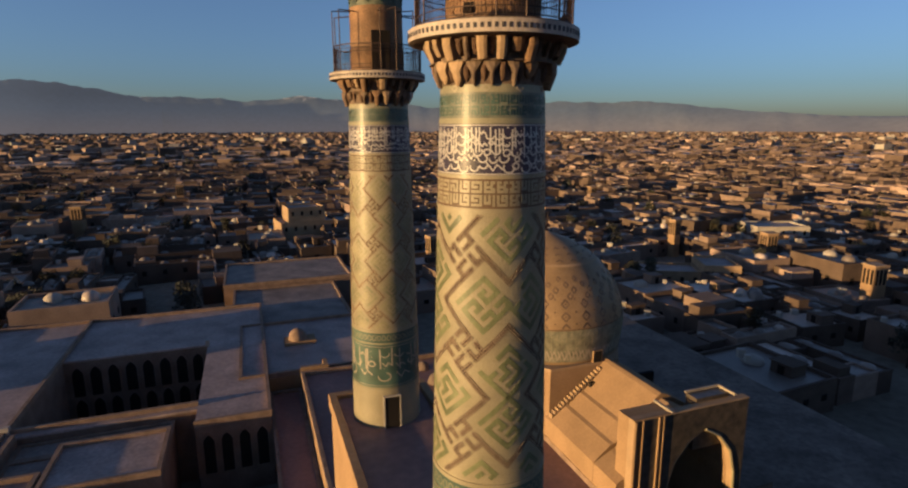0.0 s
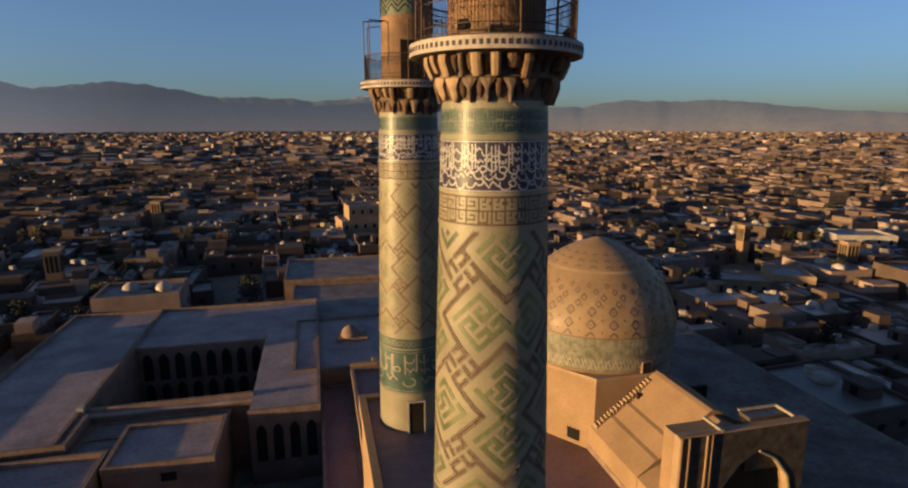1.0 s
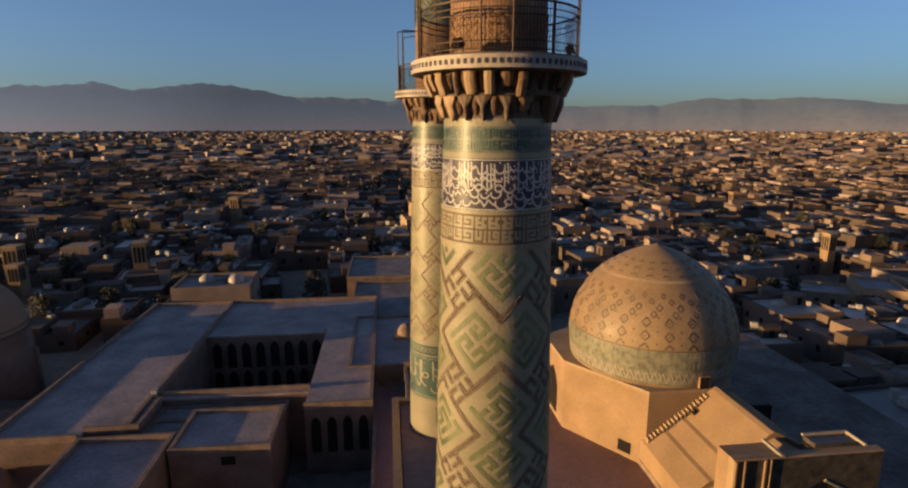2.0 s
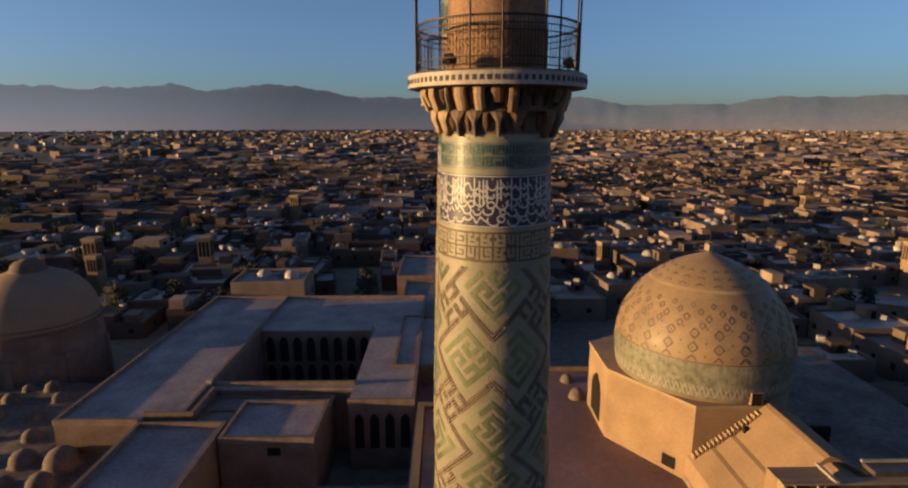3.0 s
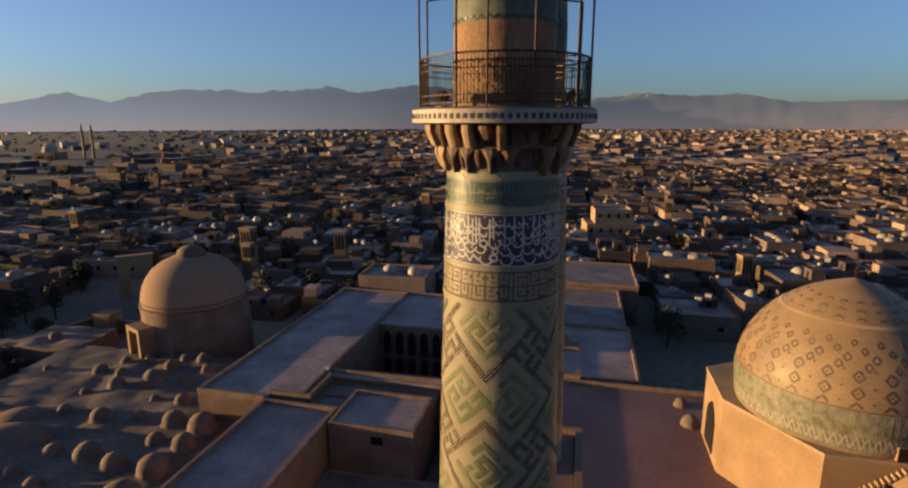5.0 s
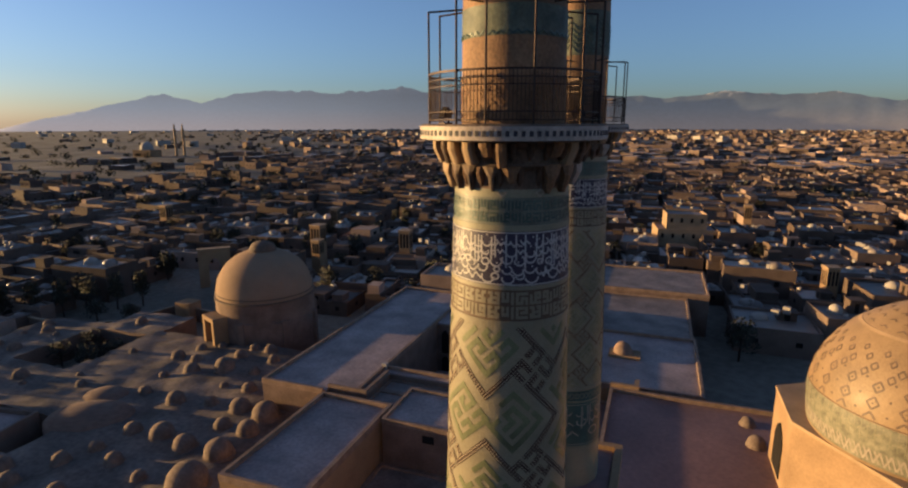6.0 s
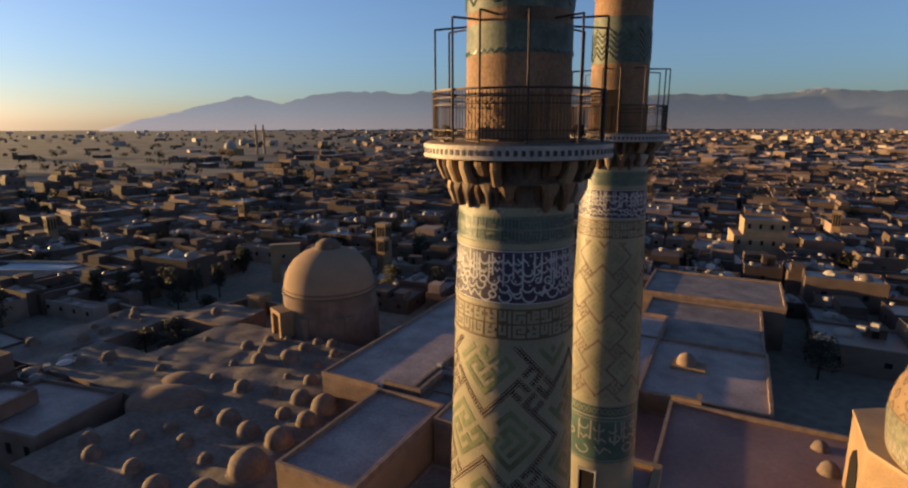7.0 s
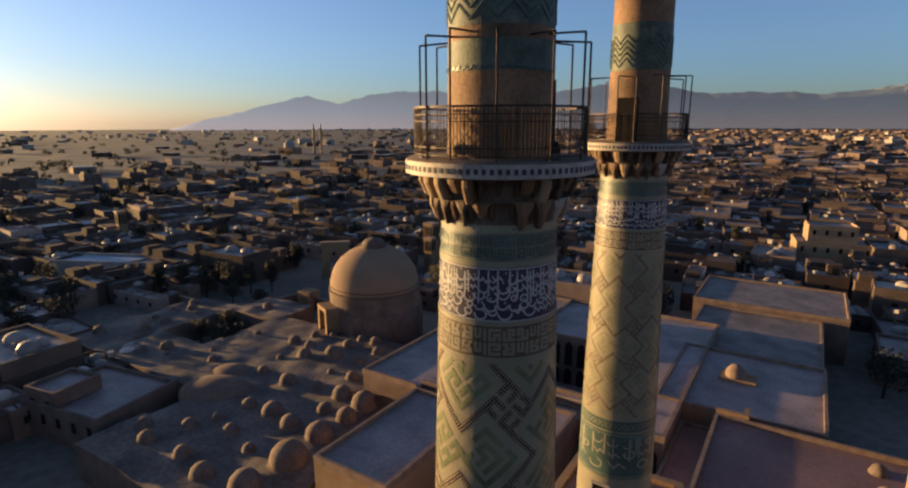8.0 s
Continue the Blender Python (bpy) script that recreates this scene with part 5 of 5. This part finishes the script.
ring = [(-1.6, 0), (-1.6, 6.0), (-1.0, 7.3), (0, 8.0), (1.0, 7.3), (1.6, 6.0), (1.6, 0)]
lp = [(-4, 0)] + ring[:4] + [(0, 10.2), (-4, 10.2)]
part("wall", Geo().extrude_y(lp, -0.8, 0.8).extrude_y([(-x, z) for x, z in reversed(lp)], -0.8, 0.8), PLASTER, gate, "buff arch wall")
part("coping", Geo().box(-4.2, 4.2, -1.0, 1.0, 10.2, 10.6), BRICK, gate)


def wind_tower(m, h, w):
    """A square shaft with tall slots near its top and a flat cap."""
    th = thing("wind_tower", m, "square mud-brick wind tower with tall slots", "wind tower", "wind towers of the town")
    part("shaft", Geo().box(-w, w, -w, w, 0, h), PLASTER, th)
    part("cap", Geo().box(-w - 0.2, w + 0.2, -w - 0.2, w + 0.2, h, h + 0.4), BRICK, th)
    for k in range(3):
        x = (k - 1) * w * 0.6
        for s in (-1, 1):
            part("slot", Geo().box(x - w * 0.18, x + w * 0.18, s * w - 0.04, s * w + 0.04, h * 0.62, h * 0.94), DARK, th, "air slot in painted shade")
            part("slot", Geo().box(s * w - 0.04, s * w + 0.04, x - w * 0.18, x + w * 0.18, h * 0.62, h * 0.94), DARK, th, "air slot in painted shade")
    return th


wind_tower(MOSQUE @ pose(-93, 131, 0), 13.0, 1.7)
wind_tower(MOSQUE @ pose(-90, 126, 0), 9.5, 1.3)
rnd = random.Random(31)
for k in range(16):
    r, az = rnd.uniform(150, 420), radians(-34 + 8 * k)
    p = Vector((-r * math.sin(az), r * math.cos(az), 0))
    if k != 4 and not in_complex(p.x, p.y):
        wind_tower(pose(p.x, p.y, 0, 0, 0, 24 + rnd.uniform(-15, 15)), rnd.uniform(9, 13), rnd.uniform(1.2, 1.8))
gw = thing("garden_wall", MOSQUE, "long low mud garden wall running to the shrine", "wall")
line = [(-75.5, 78.5), (-90.0, 80.0), (-97.3, 80.3), (-100.0, 69.0), (-108.0, 63.2), (-122.0, 63.7)]
for (xa, ya), (xb, yb) in zip(line, line[1:]):
    d = Vector((xb - xa, yb - ya))
    m = pose(xa, ya, 0, 0, 0, math.degrees(math.atan2(d.y, d.x)))
    # lighter coping on a darkened wall paints the sunlit top edge
    run = part("wall", Geo().box(0, d.length, -0.25, 0.25, 0, 2.9), AGEDSHADE, gw, "", False, m)
    part("coping", Geo().box(-0.05, d.length, -0.33, 0.33, 2.9, 3.1), BRICK, run)
part("pier", Geo().box(-95.5, -91.5, 78.0, 81.5, 0, 4.6), PLASTER, gw, "square gatehouse block")

# ---- trees ----
def leaves(g, cx, cy, cz, r, n, rnd, size):
    for i in range(n):
        d = Vector((rnd.gauss(0, 1), rnd.gauss(0, 1), rnd.gauss(0, 0.8))).normalized() * r * rnd.uniform(0.45, 1.0)
        p = Vector((cx, cy, cz)) + d
        u = Vector((rnd.gauss(0, 1), rnd.gauss(0, 1), rnd.gauss(0, 1))).normalized() * size * rnd.uniform(0.6, 1.3)
        v = u.orthogonal().normalized() * size * 0.7
        g.add([p - u, p + v, p + u, p - v], [(0, 1, 2, 3)])


def tree(seed, h, slim):
    rnd = random.Random(seed)
    th = thing("tree", pose(0, 0, 0), "dark green leafy tree between the houses", "tree", "trees in the old town")
    g = Geo().tube((0, 0, 0), (0.1, 0, h * 0.35), 0.2, 8).tube((0.1, 0, h * 0.35), (0.0, 0.1, h * 0.75), 0.13, 6)
    for k in range(5):
        a = k * 1.3
        g.tube((0.1, 0, h * (0.33 + 0.06 * k)), (0.35 * slim * h * math.cos(a), 0.35 * slim * h * math.sin(a), h * (0.55 + 0.07 * k)), 0.07, 5)
    part("trunk", g, BARK, th, "forked brown trunk")
    g = Geo()
    for k in range(11):
        a, f = k * 2.4, (k + 0.5) / 11
        leaves(g, slim * h * 0.3 * math.cos(a) * (1 - f * 0.6), slim * h * 0.3 * math.sin(a) * (1 - f * 0.6), h * (0.38 + 0.52 * f), h * 0.2 * (0.6 + slim * 0.5), 70, rnd, 0.28)
    part("crown", g, LEAF, th, "uneven crown of small leaves")
    return th


trees = [tree(1, 7.0, 0.9), tree(2, 8.5, 0.75), tree(3, 9.5, 0.28)]
rnd = random.Random(77)
for i in range(115):
    r, az = 75 + 260 * rnd.random(), radians(rnd.uniform(-38, 98))
    x, y = -r * math.sin(az), r * math.cos(az)
    if in_complex(x, y):
        continue
    copy_thing(trees[int(rnd.random() * 2.3)], pose(x, y, 0, 0, 0, rnd.uniform(0, 360)))
for i in range(90):
    r, az = 95 + 230 * rnd.random(), radians(rnd.uniform(38, 98))
    x, y = -r * math.sin(az), r * math.cos(az)
    if not in_complex(x, y):
        copy_thing(trees[int(rnd.random() * 2.2)], pose(x, y, 0, 0, 0, rnd.uniform(0, 360)))
for x, y, k in ((-92, 55, 0), (-95, 52, 1), (-88, 52, 1), (-89, 57.5, 0), (-95, 58, 1), (-112, 72, 1), (-104, 74, 0)):
    copy_thing(trees[k], MOSQUE @ pose(x, y, 0, 0, 0, 31 * x) @ Matrix.Diagonal((0.8, 0.8, 0.65, 1)))
for k in range(6):
    copy_thing(trees[2], MOSQUE @ pose(-112 - 3.5 * k, 84 - 4.0 * k, 0, 0, 0, 50 * k))
for k in trees:
    for o in list(k.children_recursive) + [k]:
        bpy.data.objects.remove(o)
g = Geo()
for i in range(1500):
    r, az = 340 + 2200 * rnd.random() ** 1.5, radians(rnd.uniform(-60, 120))
    x, y, h = -r * math.sin(az), r * math.cos(az), rnd.uniform(5, 10)
    for k in range(3):
        leaves(g, x + rnd.uniform(-3, 3), y + rnd.uniform(-3, 3), h * 0.6, h * 0.45, 16, rnd, 1.1)
tagged(new("distant_trees", mesh_of("distant_trees", g, LEAF)), "dark tree clumps scattered through the distant town", "trees", kind="stuff")

# ---- far mosque with two slim towers ----
far = thing("far_mosque", pose(-815, 262, 0, 0, 0, 30), "small far mosque with a pale dome and two slim towers", "mosque")
part("hall", Geo().box(-14, 14, -10, 10, 0, 9), PLASTER, far)
part("dome", Geo().lathe([(8, 9), (8.2, 12), (7, 16), (4, 19), (0.05, 20.5)], 24), PALE, far, "pale dome", True)
for s in (-1, 1):
    part("tower", Geo().lathe([(1.8, 0), (1.6, 34), (2.2, 34.5), (2.2, 35.5), (1.2, 36), (1.1, 41), (0.05, 43)], 12, 34 + 4 * s, 22 + 3 * s), BRICK, far, "slim tower", True)
